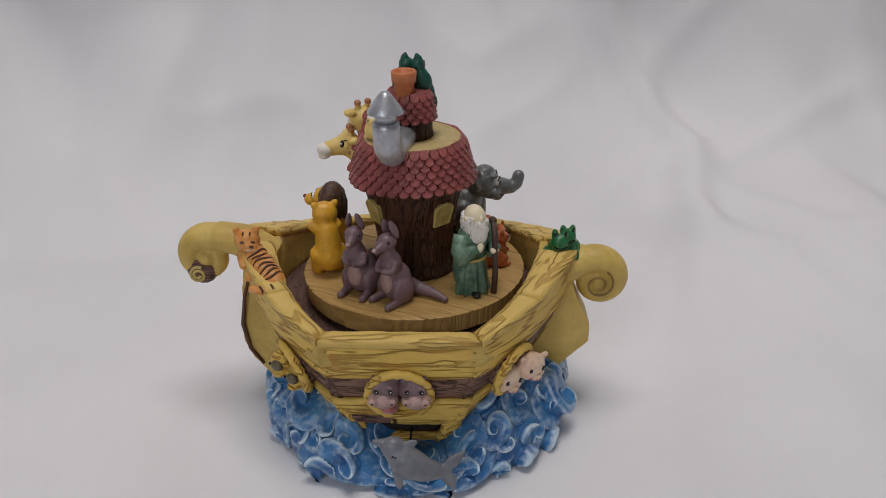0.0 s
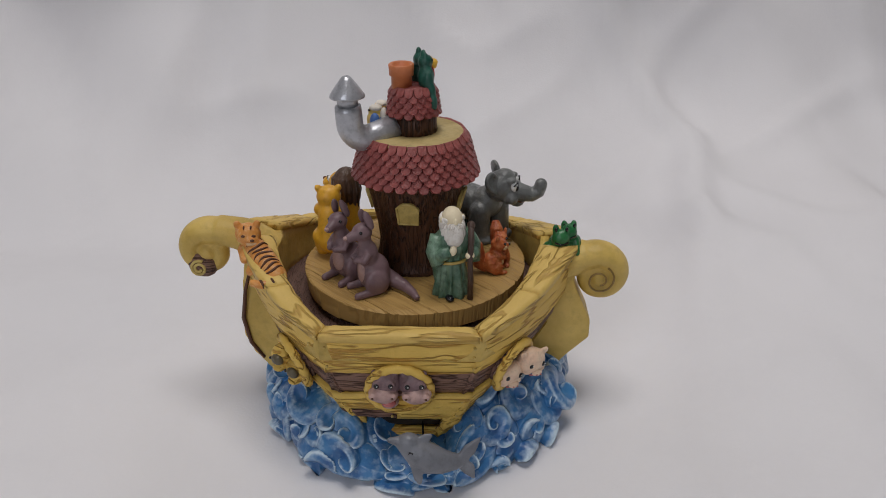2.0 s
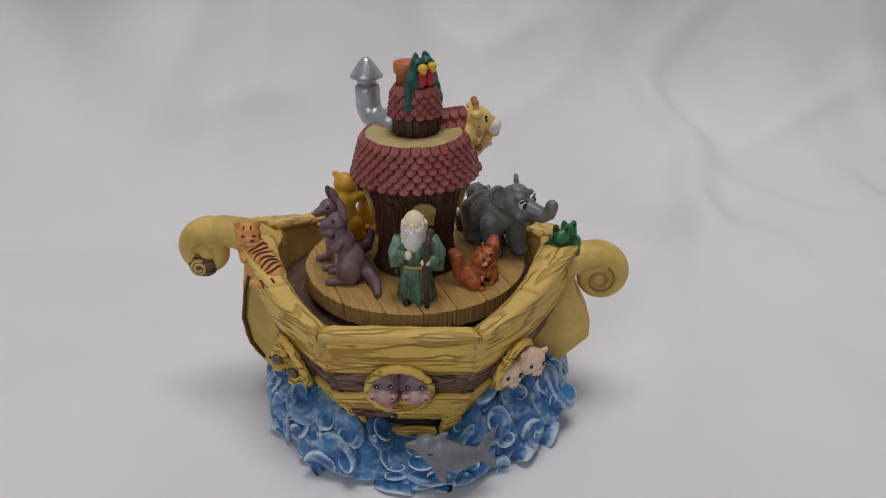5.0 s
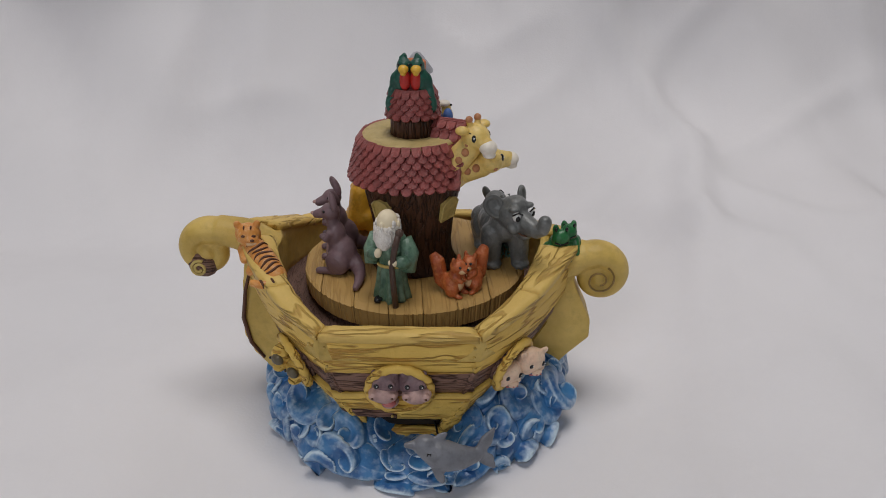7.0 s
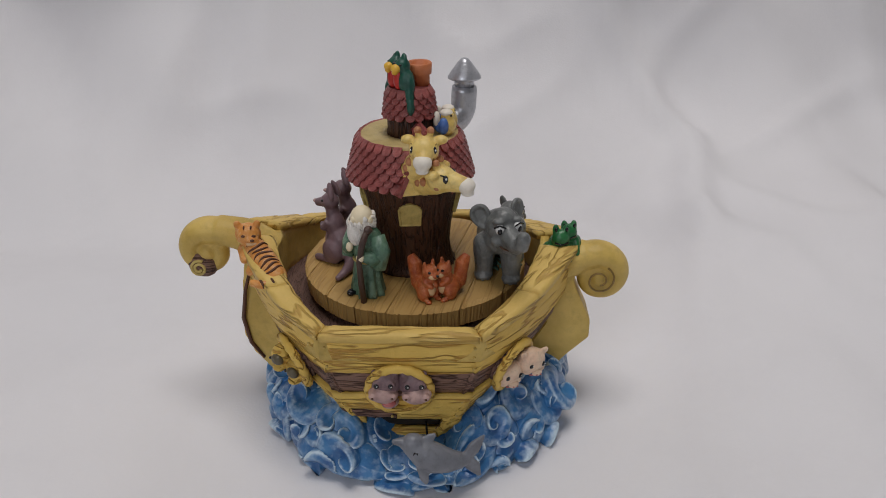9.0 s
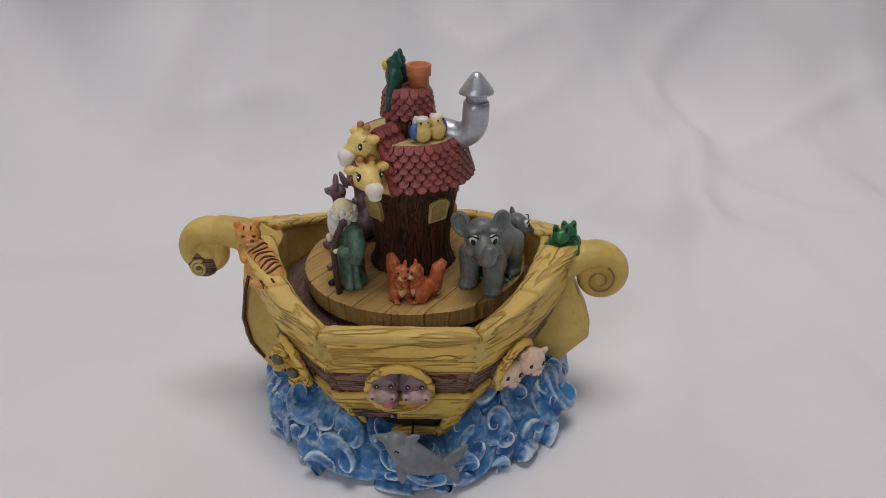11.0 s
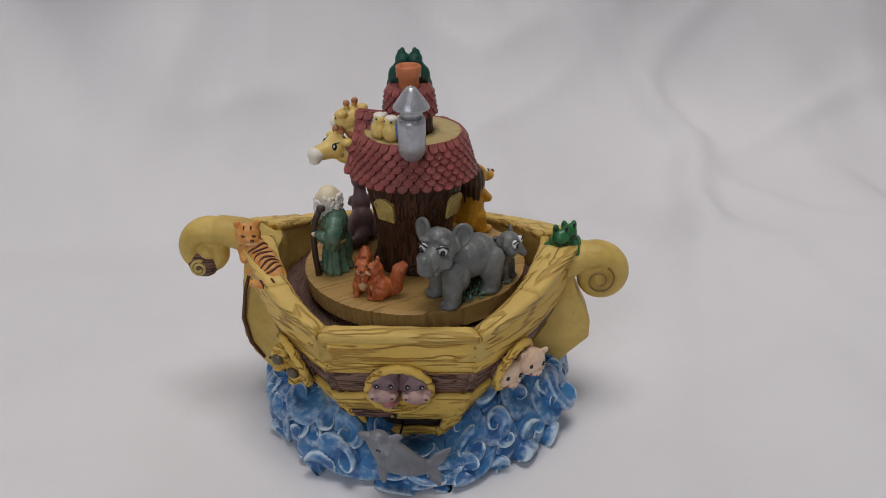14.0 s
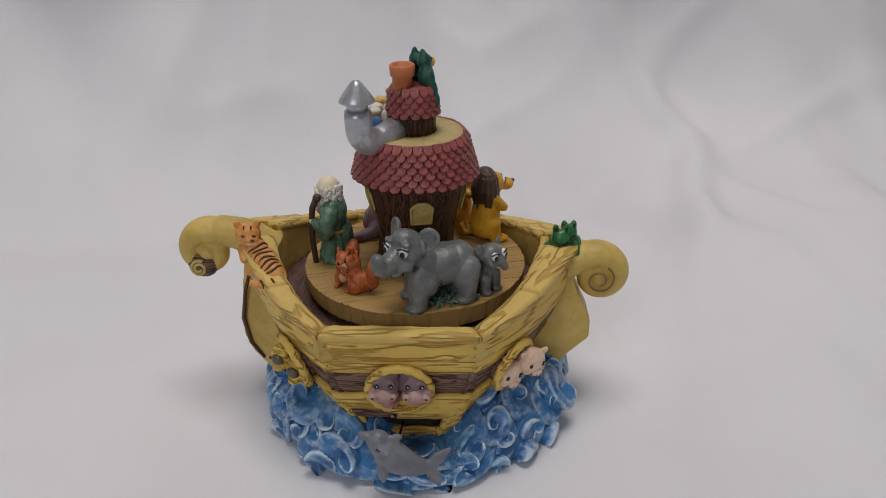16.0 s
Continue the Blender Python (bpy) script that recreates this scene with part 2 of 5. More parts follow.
def sculpt(name, bm, material, parent, label="", voxel=0.0005, rounds=4):
    """One fused body: the joined lumps are remeshed into a single skin and smoothed."""
    ob = part(name, bm, material, parent, label)
    r = ob.modifiers.new("skin", "REMESH")
    r.mode, r.voxel_size, r.use_smooth_shade = "VOXEL", voxel, True
    s = ob.modifiers.new("soften", "SMOOTH")
    s.factor, s.iterations = 0.5, rounds
    return ob


def thing(name, m, label, category, group=""):
    ob = new(name)
    ob.empty_display_size = 0.01
    ob.matrix_world = m
    return tagged(ob, label, category, group)


def ell(bm, c, r, rot=(0, 0, 0), seg=18, rings=12):
    """An ellipsoid lump."""
    r = (r, r, r) if isinstance(r, (int, float)) else r
    m = pose(*c, *rot) @ Matrix.Diagonal((*r, 1))
    bmesh.ops.create_uvsphere(bm, u_segments=seg, v_segments=rings, radius=1, matrix=m)
    return bm


def tube(bm, pts, radii, seg=12, caps=True, flat=1.0, up=None):
    """A tube along points with a radius at each; flat squeezes it along 'up'."""
    pts = [Vector(p) for p in pts]
    radii = [radii] * len(pts) if isinstance(radii, (int, float)) else radii
    rings = []
    ref = Vector(up) if up else Vector((0.3, 0.5, 0.81)).normalized()
    for i, p in enumerate(pts):
        t = (pts[min(i + 1, len(pts) - 1)] - pts[max(i - 1, 0)]).normalized()
        a = ref - t * ref.dot(t)
        if a.length < 1e-4:
            a = Vector((1, 0, 0)) - t * t.x
        a.normalize()
        if not up:
            ref = a
        b = t.cross(a)
        rings.append([bm.verts.new(p + (a * math.cos(k * math.tau / seg) * flat + b * math.sin(k * math.tau / seg)) * radii[i])
                      for k in range(seg)])
    for q, s in zip(rings, rings[1:]):
        for k in range(seg):
            bm.faces.new((q[k], q[(k + 1) % seg], s[(k + 1) % seg], s[k]))
    if caps:
        bm.faces.new(rings[0][::-1])
        bm.faces.new(rings[-1])
    return bm


def limb(bm, p, q, r1, r2, seg=14):
    """A tapered limb with round ends."""
    tube(bm, [p, q], [r1, r2], seg)
    ell(bm, p, r1)
    ell(bm, q, r2)
    return bm


def lathe(bm, profile, seg=48, centre=(0, 0), sx=1.0, sy=1.0, closed=True):
    rings = [[bm.verts.new((centre[0] + r * sx * math.cos(k * math.tau / seg), centre[1] + r * sy * math.sin(k * math.tau / seg), z))
              for k in range(seg)] for r, z in profile]
    pairs = list(zip(rings, rings[1:])) + ([(rings[-1], rings[0])] if closed else [])
    for q, s in pairs:
        for k in range(seg):
            bm.faces.new((q[k], q[(k + 1) % seg], s[(k + 1) % seg], s[k]))
    return bm


def slab(bm, outer, inner):
    """A closed sheet between two grids of points of the same size (front and back)."""
    a = [[bm.verts.new(p) for p in row] for row in outer]
    b = [[bm.verts.new(p) for p in row] for row in inner]
    n, k = len(a), len(a[0])
    for i in range(n - 1):
        for j in range(k - 1):
            bm.faces.new((a[i][j], a[i][j + 1], a[i + 1][j + 1], a[i + 1][j]))
            bm.faces.new((b[i][j], b[i + 1][j], b[i + 1][j + 1], b[i][j + 1]))
    for i in range(n - 1):
        bm.faces.new((a[i][0], a[i + 1][0], b[i + 1][0], b[i][0]))
        bm.faces.new((a[i][-1], b[i][-1], b[i + 1][-1], a[i + 1][-1]))
    for j in range(k - 1):
        bm.faces.new((a[0][j], b[0][j], b[0][j + 1], a[0][j + 1]))
        bm.faces.new((a[-1][j], a[-1][j + 1], b[-1][j + 1], b[-1][j]))
    return bm


def lerp(a, b, t):
    return a + (b - a) * t


def wob(p, s, a, seed=0.0):
    """Small uneven shift of a point, as in cast resin."""
    v = Vector(p)
    return v + noise.noise_vector(v * s + Vector((seed, seed * 1.7, seed * 0.3))) * a


def span(table, t):
    """Smooth reading of a (t, value) table."""
    for (t0, v0), (t1, v1) in zip(table, table[1:]):
        if t <= t1:
            return v0 + (v1 - v0) * (t - t0) / (t1 - t0)
    return table[-1][1]


def flat_ring(v):
    return Vector((v[0], v[1], 0)).normalized()


def dot(name, parent, c, r, material, label="", rot=(0, 0, 0)):
    return part(name, ell(bmesh.new(), c, r, rot, 12, 8), material, parent, label)


# ---------------------------------------------------------------- cloth and room
FOLD = [(-0.8, 0.09), (-0.057, 0.101), (0.009, 0.120), (0.083, 0.141), (0.165, 0.164), (0.2425, 0.182), (0.285, 0.163), (0.34, 0.138), (0.45, 0.132), (1.4, 0.125)]


def build_cloth():
    nx, ny = 320, 300
    turn, rad = 0.17, 0.16
    bm = bmesh.new()
    rows = []
    for j in range(ny + 1):
        s = -0.75 + 1.95 * j / ny
        row = []
        for i in range(nx + 1):
            x = -1.0 + 2.0 * i / nx
            if s < turn:
                p, n = Vector((x, s, 0)), Vector((0, 0, 1))
            elif s < turn + rad * math.pi / 2:
                a = (s - turn) / rad
                p, n = Vector((x, turn + rad * math.sin(a), rad - rad * math.cos(a))), Vector((0, -math.sin(a), math.cos(a)))
            else:
                p, n = Vector((x, turn + rad, rad + s - turn - rad * math.pi / 2)), Vector((0, -1, 0))
            away = min(1.0, max(0.0, (math.hypot(x, s) - 0.09) / 0.12))
            h = 0.040 * (0.12 + noise.noise(Vector((x * 4.5, s * 3.2, 1.3)))) + 0.030 * noise.noise(Vector((x * 11 + s * 2, s * 7, 4.1)))
            # the long soft fold at the side and the hanging crease behind
            d = x - span(FOLD, s) - 0.004 * noise.noise(Vector((s * 14, 2.2, 0)))
            h += 0.0125 * math.exp(-(d / lerp(0.008, 0.012, min(1.0, max(0.0, s * 4)))) ** 2) + 0.008 * math.exp(-(d / 0.045) ** 2)
            d2 = x - 0.128 + 0.02 * (s - 0.3)
            h += 0.004 * math.exp(-(d2 / 0.009) ** 2) * min(1, max(0, (s - 0.26) * 8))
            # broad ridges running forward over the flat part
            for x0, lean, w, g in ((0.20, -0.35, 0.016, 0.009), (0.285, -0.15, 0.022, 0.012), (-0.20, 0.30, 0.018, 0.009), (-0.30, 0.45, 0.026, 0.012)):
                d3 = x - x0 - lean * s - 0.012 * noise.noise(Vector((s * 9, x0 * 30, 0)))
                h += g * math.exp(-(d3 / w) ** 2) * max(0.0, 0.45 + noise.noise(Vector((s * 6, x0 * 17, 5.0))))
            # small pinched creases
            h += 0.013 * max(0.0, noise.noise(Vector((x * 20 + s * 7, s * 6 - x * 3, 8.0))) - 0.12)
            h += 0.004 * max(0.0, 1 - abs(noise.noise(Vector((x * 9 - s * 5, s * 8 + x * 4, 11.0)))) * 2.6) ** 3
            h += 0.0012 * noise.noise(Vector((x * 40, s * 22, 3.0)))
            h = max(h, lerp(-0.002, -0.05, min(1.0, max(0.0, (s - 0.10) / 0.25))))
            row.append(bm.verts.new(p + n * (0.0002 + (h + 0.002) * away * lerp(0.8, 1.0, min(1.0, max(0.0, (s + 0.05) / 0.25))))))
        rows.append(row)
    for a, b in zip(rows, rows[1:]):
        for i in range(nx):
            bm.faces.new((a[i], a[i + 1], b[i + 1], b[i]))
    ob = mesh_ob("backdrop", bm, M_CLOTH)
    tagged(ob, "rumpled white cotton sheet spread flat and rising behind the ark", "cloth", kind="structure")
    return ob


def build_room():
    for name, c, size, mat in (
            ("floor", (0, 0, -0.07), (3.2, 3.2, 0.06), M_FLOOR), ("ceiling", (0, 0, 1.83), (3.2, 3.2, 0.06), M_WALL),
            ("wall_north", (0, 1.63, 0.9), (3.2, 0.06, 1.8), M_WALL), ("wall_south", (0, -1.63, 0.9), (3.2, 0.06, 1.8), M_WALL),
            ("wall_east", (1.63, 0, 0.9), (0.06, 3.2, 1.8), M_WALL), ("wall_west", (-1.63, 0, 0.9), (0.06, 3.2, 1.8), M_WALL)):
        bm = bmesh.new()
        bmesh.ops.create_cube(bm, size=1, matrix=Matrix.Translation(c) @ Matrix.Diagonal((*size, 1)))
        tagged(mesh_ob(name, bm, mat, False), "plain pale painted surface of the room", "wall" if "wall" in name else name, kind="structure")


def build_lint():
    """A few specks of lint on the sheet."""
    bm = bmesh.new()
    for x, y in ((0.1505, 0.0406), (-0.136, 0.25), (-0.225, 0.29), (0.1318, -0.061), (0.2018, 0.0222), (0.205, 0.030), (0.1429, -0.0406), (-0.27, 0.33)):
        ell(bm, (x, y, 0.0035), (0.0011, 0.0007, 0.0004), (0, 0, x * 900), 8, 5)
    o = mesh_ob("lint", bm, M_SPECK)
    m = o.modifiers.new("lie", "SHRINKWRAP")
    m.target, m.wrap_method, m.offset = bpy.data.objects["backdrop"], "NEAREST_SURFACEPOINT", 0.0002
    tagged(o, "small grey lint specks lying on the white sheet", "lint", kind="stuff")


build_cloth()
build_room()
build_lint()


# ---------------------------------------------------------------- the ark's hull
BOAT = Matrix.Translation((-0.0025, 0, D)) @ pose(0, 0, 0, 0, 0, -4)
CORNERS = [(-0.0266, -0.0500), (0.0266, -0.0500), (0.0615, -0.0065), (0.0615, 0.0065), (0.0266, 0.0500), (-0.0266, 0.0500),
           (-0.0615, 0.0065), (-0.0615, -0.0065)]
# panels: (from corner, to corner, rise at the start, rise at the end)
PANELS = [(0, 1, 0, 0), (1, 2, 0, 1), (3, 4, 1, 0), (4, 5, 0, 0), (5, 6, 0, 1), (7, 0, 1, 0)]
INSET = [(0.004, 0.0), (-0.0025, 0.0), (-0.0154, 0.0012), (-0.0249, 0.0032), (-0.0384, 0.0068), (-0.0480, 0.0105), (-0.056, 0.014)]


TAPER = [(-0.056, 0.56), (-0.048, 0.63), (-0.0372, 0.77), (-0.027, 0.895), (-0.0215, 0.95), (-0.0154, 0.98), (-0.004, 1.0), (0.004, 1.0)]


def rise(k, s):
    u = lerp(PANELS[k][2], PANELS[k][3], s)
    left = 1.25 if k in (4, 5) else 0.95
    return left * 0.0125 * u ** 1.25


def well_point(k, s):
    """The inner edge of the gunwale: straight along the sides, drawn in towards the stems."""
    a, b, u0, u1 = PANELS[k]
    u = lerp(u0, u1, s)
    if k in (0, 3):
        return Vector((lerp(CORNERS[a][0], CORNERS[b][0], s) * 0.955, 0.0470 if k == 3 else -0.0470, 0.0))
    sx, sy = (1 if k in (1, 2) else -1), (1 if k in (2, 4) else -1)
    q = Vector((lerp(0.0254, 0.0500, u), lerp(0.0470, 0.0050, u), 0.0)) + Vector((0.76, 0.65, 0)) * 0.0035 * math.sin(math.pi * u)
    return Vector((sx * q.x, sy * q.y, rise(k, s) * 0.9))


def hull_point(k, s, z, out=0.0):
    """A point of panel k (0 at its first corner, 1 at its last), z below the rim, pushed out."""
    a, b = Vector(CORNERS[PANELS[k][0]]), Vector(CORNERS[PANELS[k][1]])
    n = Vector(((b - a).y, -(b - a).x)).normalized()
    ins = span(sorted((q, w) for q, w in INSET), z)
    bow = 0.003 * math.sin(math.pi * s) if k not in (0, 3) else 0.0008 * math.sin(math.pi * s)
    p = a.lerp(b, s)
    slim = Vector((p.x * span(TAPER, z), p.y * (1 - ins * 6.0)))
    q = slim + n * (bow + out - ins * 0.65)
    fade = max(0.0, 1 + z / 0.06)
    return Vector((q.x, q.y, z + rise(k, s) * fade))


def plank(k, s0, s1, z0, z1, thick, out, seed, n=14, m=5):
    """A board of the hull between two places along a panel and two heights, with uneven rounded edges."""
    outer, inner = [], []
    for i in range(m + 1):
        v = i / m
        ro, ri = [], []
        for j in range(n + 1):
            u = j / n
            edge = min(u * n / 1.0, (n - u * n), i, m - i)
            soft = -0.0006 if edge < 0.5 else 0.0
            s = lerp(s0, s1, u)
            z = lerp(z0, z1, v) + 0.0005 * noise.noise(Vector((s * 6, seed, v * 2)))
            p = hull_point(k, s, z, out + soft)
            ro.append(wob(p, 260, 0.00035, seed))
            ri.append(hull_point(k, s, z, out - thick))
        outer.append(ro)
        inner.append(ri)
    return slab(bmesh.new(), outer, inner)


def along(ob, k):
    """Turns a board's own axes so that x runs along its panel."""
    d = Vector(CORNERS[PANELS[k][1]]) - Vector(CORNERS[PANELS[k][0]])
    turn = Matrix.Rotation(math.atan2(d.y, d.x), 4, "Z")
    ob.data.transform(turn.inverted())
    ob.matrix_local = turn
    return ob


def build_ark():
    ark = thing("ark", BOAT, "yellow wooden-looking resin ark hull with scroll ends, riding on blue waves", "music box")
    # inner shell behind the boards
    bm = bmesh.new()
    loops = []
    for z in (-0.004, -0.0154, -0.0249, -0.0384, -0.048, -0.0555):
        loops.append([hull_point(k, s / 8, z, -0.0035) for k in range(6) for s in range(9)])
    rows = [[bm.verts.new(p) for p in l] for l in loops]
    for a, b in zip(rows, rows[1:]):
        for i in range(len(a)):
            bm.faces.new((a[i], a[(i + 1) % len(a)], b[(i + 1) % len(a)], b[i]))
    bm.faces.new(rows[-1])
    part("hull_shell", bm, M_BROWNBAND, ark, "brown-painted hull side")
    for k in range(6):
        # upper ochre boards
        along(part("plank", plank(k, 0.005, 0.995, -0.0005, -0.0152, 0.0035, 0.0, k), M_YELLOW, ark), k)
        # recessed brown band between them
        along(part("brown_board", plank(k, 0.0, 1.0, -0.0152, -0.0252, 0.003, -0.0012, k + 9), M_BROWNBAND, ark, "brown recessed board with carved grain"), k)
        # lower boards
        if k in (0, 3):
            along(part("plank", plank(k, 0.0, 0.44, -0.0250, -0.0325, 0.0035, 0.0004, k + 20), M_YELLOW, ark), k)
            along(part("plank", plank(k, 0.45, 1.0, -0.0250, -0.0372, 0.0035, 0.0006, k + 21), M_YELLOW, ark), k)
            along(part("brown_board", plank(k, 0.0, 0.44, -0.0325, -0.0372, 0.0035, 0.0, k + 22), M_BROWNBAND, ark), k)
            along(part("plank", plank(k, 0.0, 1.0, -0.0440, -0.0525, 0.004, 0.0004, k + 24), M_YELLOW, ark), k)
            along(part("plank", plank(k, 0.0, 0.16, -0.0372, -0.0440, 0.004, 0.0004, k + 25, n=4), M_YELLOW, ark), k)
            along(part("plank", plank(k, 0.84, 1.0, -0.0372, -0.0440, 0.004, 0.0004, k + 26, n=4), M_YELLOW, ark), k)
            # no hole behind: a recessed near-black sheet paints the slot's inner shade
            along(part("slot", plank(k, 0.15, 0.85, -0.0370, -0.0442, 0.001, -0.0028, k + 27), M_SLOT, ark, "slot in the hull side, its inner shade a near-black sheet"), k)
        else:
            along(part("plank", plank(k, 0.0, 0.995, -0.0252, -0.0500, 0.0035, 0.0003, k + 28), M_YELLOW, ark), k)
        # gunwale: outer edge straight, inner edge round about the well
        for h in range(2 if k not in (0, 3) else 1):
            cuts = (0, 0.5, 1) if k not in (0, 3) else (0, 1)
            s0, s1 = cuts[h] + 0.0012, cuts[h + 1] - 0.0012
            top, low = [], []
            for i in range(7):
                rt, rl = [], []
                for j in range(17):
                    s = lerp(s0, s1, j / 16)
                    o = hull_point(k, s, 0.0, 0.0012)
                    q = well_point(k, s) * 0.975 + Vector((0, 0, 0.0006))
                    p = o.lerp(q, i / 6)
                    edge = -0.0007 if i in (0, 6) or j in (0, 16) else 0.0
                    rt.append(wob(p, 300, 0.00035, k) + Vector((0, 0, 0.0018 + edge)))
                    rl.append(p + Vector((0, 0, -0.0015)))
                top.append(rt)
                low.append(rl)
            along(part("gunwale", slab(bmesh.new(), top, low), M_GUNWALE, ark), k)
    # inner wall of the well and the brown deck in it
    bm = bmesh.new()
    rows = []
    ring = [(k, s / 8) for k in range(6) for s in range(8)]
    for zf in range(5):
        row = []
        for k, s in ring:
            q = well_point(k, s)
            row.append(Vector((q.x, q.y, lerp(q.z, -0.0095, zf / 4))))
        rows.append(row)
    outer = [[wob(p, 200, 0.0004) for p in r] + [wob(r[0], 200, 0.0004)] for r in rows]
    inner = [[p + flat_ring(p) * 0.003 for p in r] + [r[0] + flat_ring(r[0]) * 0.003] for r in rows]
    part("well_wall", slab(bmesh.new(), outer, inner), M_SCROLL, ark, "plain ochre inner wall of the well")
    bm = bmesh.new()
    rim = [well_point(k, s) * 1.03 for k, s in ring]
    tops = [bm.verts.new((q.x, q.y, -0.0066)) for q in rim]
    lows = [bm.verts.new((q.x, q.y, -0.0100)) for q in rim]
    bm.faces.new(tops)
    bm.faces.new(lows[::-1])
    for i in range(len(rim)):
        j = (i + 1) % len(rim)
        bm.faces.new((tops[i], lows[i], lows[j], tops[j]))
    part("well_deck", bm, M_DECK, ark, "brown ribbed deck under the turning platform", False)
    build_stems(ark)
    build_portholes(ark)
    # peg studs on the boards
    for k, s, z in ((0, 0.03, -0.004), (0, 0.03, -0.012), (0, 0.97, -0.004), (0, 0.97, -0.008), (0, 0.97, -0.0125), (0, 0.94, -0.028),
                    (0, 0.94, -0.035), (0, 0.41, -0.0355), (1, 0.05, -0.006), (1, 0.6, -0.012), (5, 0.9, -0.006), (5, 0.93, -0.012)):
        dot("peg", ark, hull_point(k, s, z, 0.0004), 0.00055, M_GOLD)
    return ark


def scroll_points(cx, cz, r, hand, turns=1.15, start=100, n=44):
    pts = []
    for i in range(n):
        t = i / (n - 1)
        a = radians(start) + hand * t * turns * math.tau
        q = r * (1 - 0.72 * t)
        pts.append(Vector((cx + q * math.cos(a), 0, cz + q * math.sin(a))))
    return pts


def build_stems(ark):
    """Bow and stern: a thick keel board that rises into a rolled scroll."""
    for side, cx, cz, r, reach in ((-1, -0.0755, 0.0072, 0.0084, 0.0640), (1, 0.0715, -0.0022, 0.0088, 0.0690)):
        bm = bmesh.new()
        # neck from the hull up into the roll
        neck = [(side * 0.050, 0, cz - 0.0005), (side * 0.056, 0, cz + 0.003), (side * 0.0625, 0, cz + 0.0065), (cx - side * 0.004, 0, cz + r)]
        tube(bm, neck, [0.006, 0.0065, 0.006, 0.0052], 16, up=(0, 1, 0), flat=1.25)
        pts = scroll_points(cx, cz, r, -side, 1.2, 90 + 25 * side)
        tube(bm, pts, [lerp(0.0052, 0.0024, i / 43) for i in range(44)], 16, up=(0, 1, 0), flat=1.25)
        ell(bm, (cx, 0, cz), (0.0042, 0.0060, 0.0042))
        sculpt("scroll", bm, M_SCROLL, ark, "rolled ochre scroll end", 0.0006, 6)
        # spiral line and dark inner roll painted on both faces
        for f in (-1, 1):
            bm = bmesh.new()
            if side < 0:
                dot("dark_roll", ark, (cx - 0.0022, f * 0.0035, cz - 0.0048), (0.0058, 0.0028, 0.0050), M_BROWNBAND, "dark brown inside of the scroll", (0, 25, 0))
                sp = scroll_points(cx - 0.0030, cz - 0.0054, 0.0032, -side, 1.8, 60, 40)
                tube(bm, [p + Vector((0, f * (0.0058 + 0.0006 * i / 39), 0)) for i, p in enumerate(sp)], [0.0006] * 40, 6)
            else:
                sp = scroll_points(cx, cz, 0.0058, -side, 1.4, 60, 40)
                tube(bm, [p + Vector((0, f * (0.0055 + 0.0011 * i / 39), 0)) for i, p in enumerate(sp)], [0.00038] * 40, 6)
            part("spiral_groove", bm, M_WINDOW if side < 0 else M_GROOVE, ark)
        if side < 0:
            seam = [(-0.0575, -0.0092, 0.006), (-0.0612, -0.0088, -0.006), (-0.0632, -0.0084, -0.018), (-0.0615, -0.0082, -0.029), (-0.0570, -0.0082, -0.036)]
            part("dark_seam", tube(bmesh.new(), seam, [0.0005, 0.0007, 0.0009, 0.0008, 0.0006], 8), M_STRIPE, ark, "dark seam along the stem")
        # keel board below
        prof = [(0.052, 0.008), (0.0615, 0.004), (0.0625, -0.004), (reach, -0.0185), (reach, -0.026), (0.0610, -0.0335), (0.0560, -0.040),
                (0.048, -0.050), (0.040, -0.050), (0.045, -0.02)]
        bm = bmesh.new()
        fr = [bm.verts.new((side * x, -0.0062 - 0.0015 * (z < 0), z)) for x, z in prof]
        bk = [bm.verts.new((side * x, 0.0062 + 0.0015 * (z < 0), z)) for x, z in prof]
        bm.faces.new(fr)
        bm.faces.new(bk[::-1])
        for i in range(len(prof)):
            j = (i + 1) % len(prof)
            bm.faces.new((fr[i], bk[i], bk[j], fr[j]))
        sculpt("stem", bm, M_SCROLL, ark, "thick ochre stem board", 0.0007, 8)


def porthole(ark, k, s, z, r, build, yaw=0, shift=(0, 0, 0)):
    """A raised round frame on the hull with two heads looking out of it."""
    c = hull_point(k, s, z, 0.0)
    du = (hull_point(k, s + 0.02, z) - hull_point(k, s - 0.02, z)).normalized()
    dv = (hull_point(k, s, z + 0.004) - hull_point(k, s, z - 0.004)).normalized()
    n = du.cross(dv).normalized()
    m = Matrix((du, dv, n)).transposed().to_4x4()
    m.translation = c
    frame_bm = bmesh.new()
    pts = [Vector((r * 1.05 * math.cos(a * math.tau / 40), r * math.sin(a * math.tau / 40), 0.0008)) for a in range(41)]
    tube(frame_bm, pts, [0.0016 + 0.00025 * math.sin(i * 2.6) for i in range(41)], 10, caps=False)
    ob = part("porthole", frame_bm, M_YELLOW, ark, "round raised ochre porthole frame")
    ob.matrix_local = m
    bm = bmesh.new()
    ell(bm, (0, 0, -0.0022), (r, r * 0.95, 0.0025))
    part("recess", bm, M_BROWNBAND, ob)
    build(ob)
    # the heads look out past the frame, turned to the front
    for o in ob.children:
        if not o.name.startswith("recess"):
            o.matrix_local = pose(*shift, 0, yaw, 0)


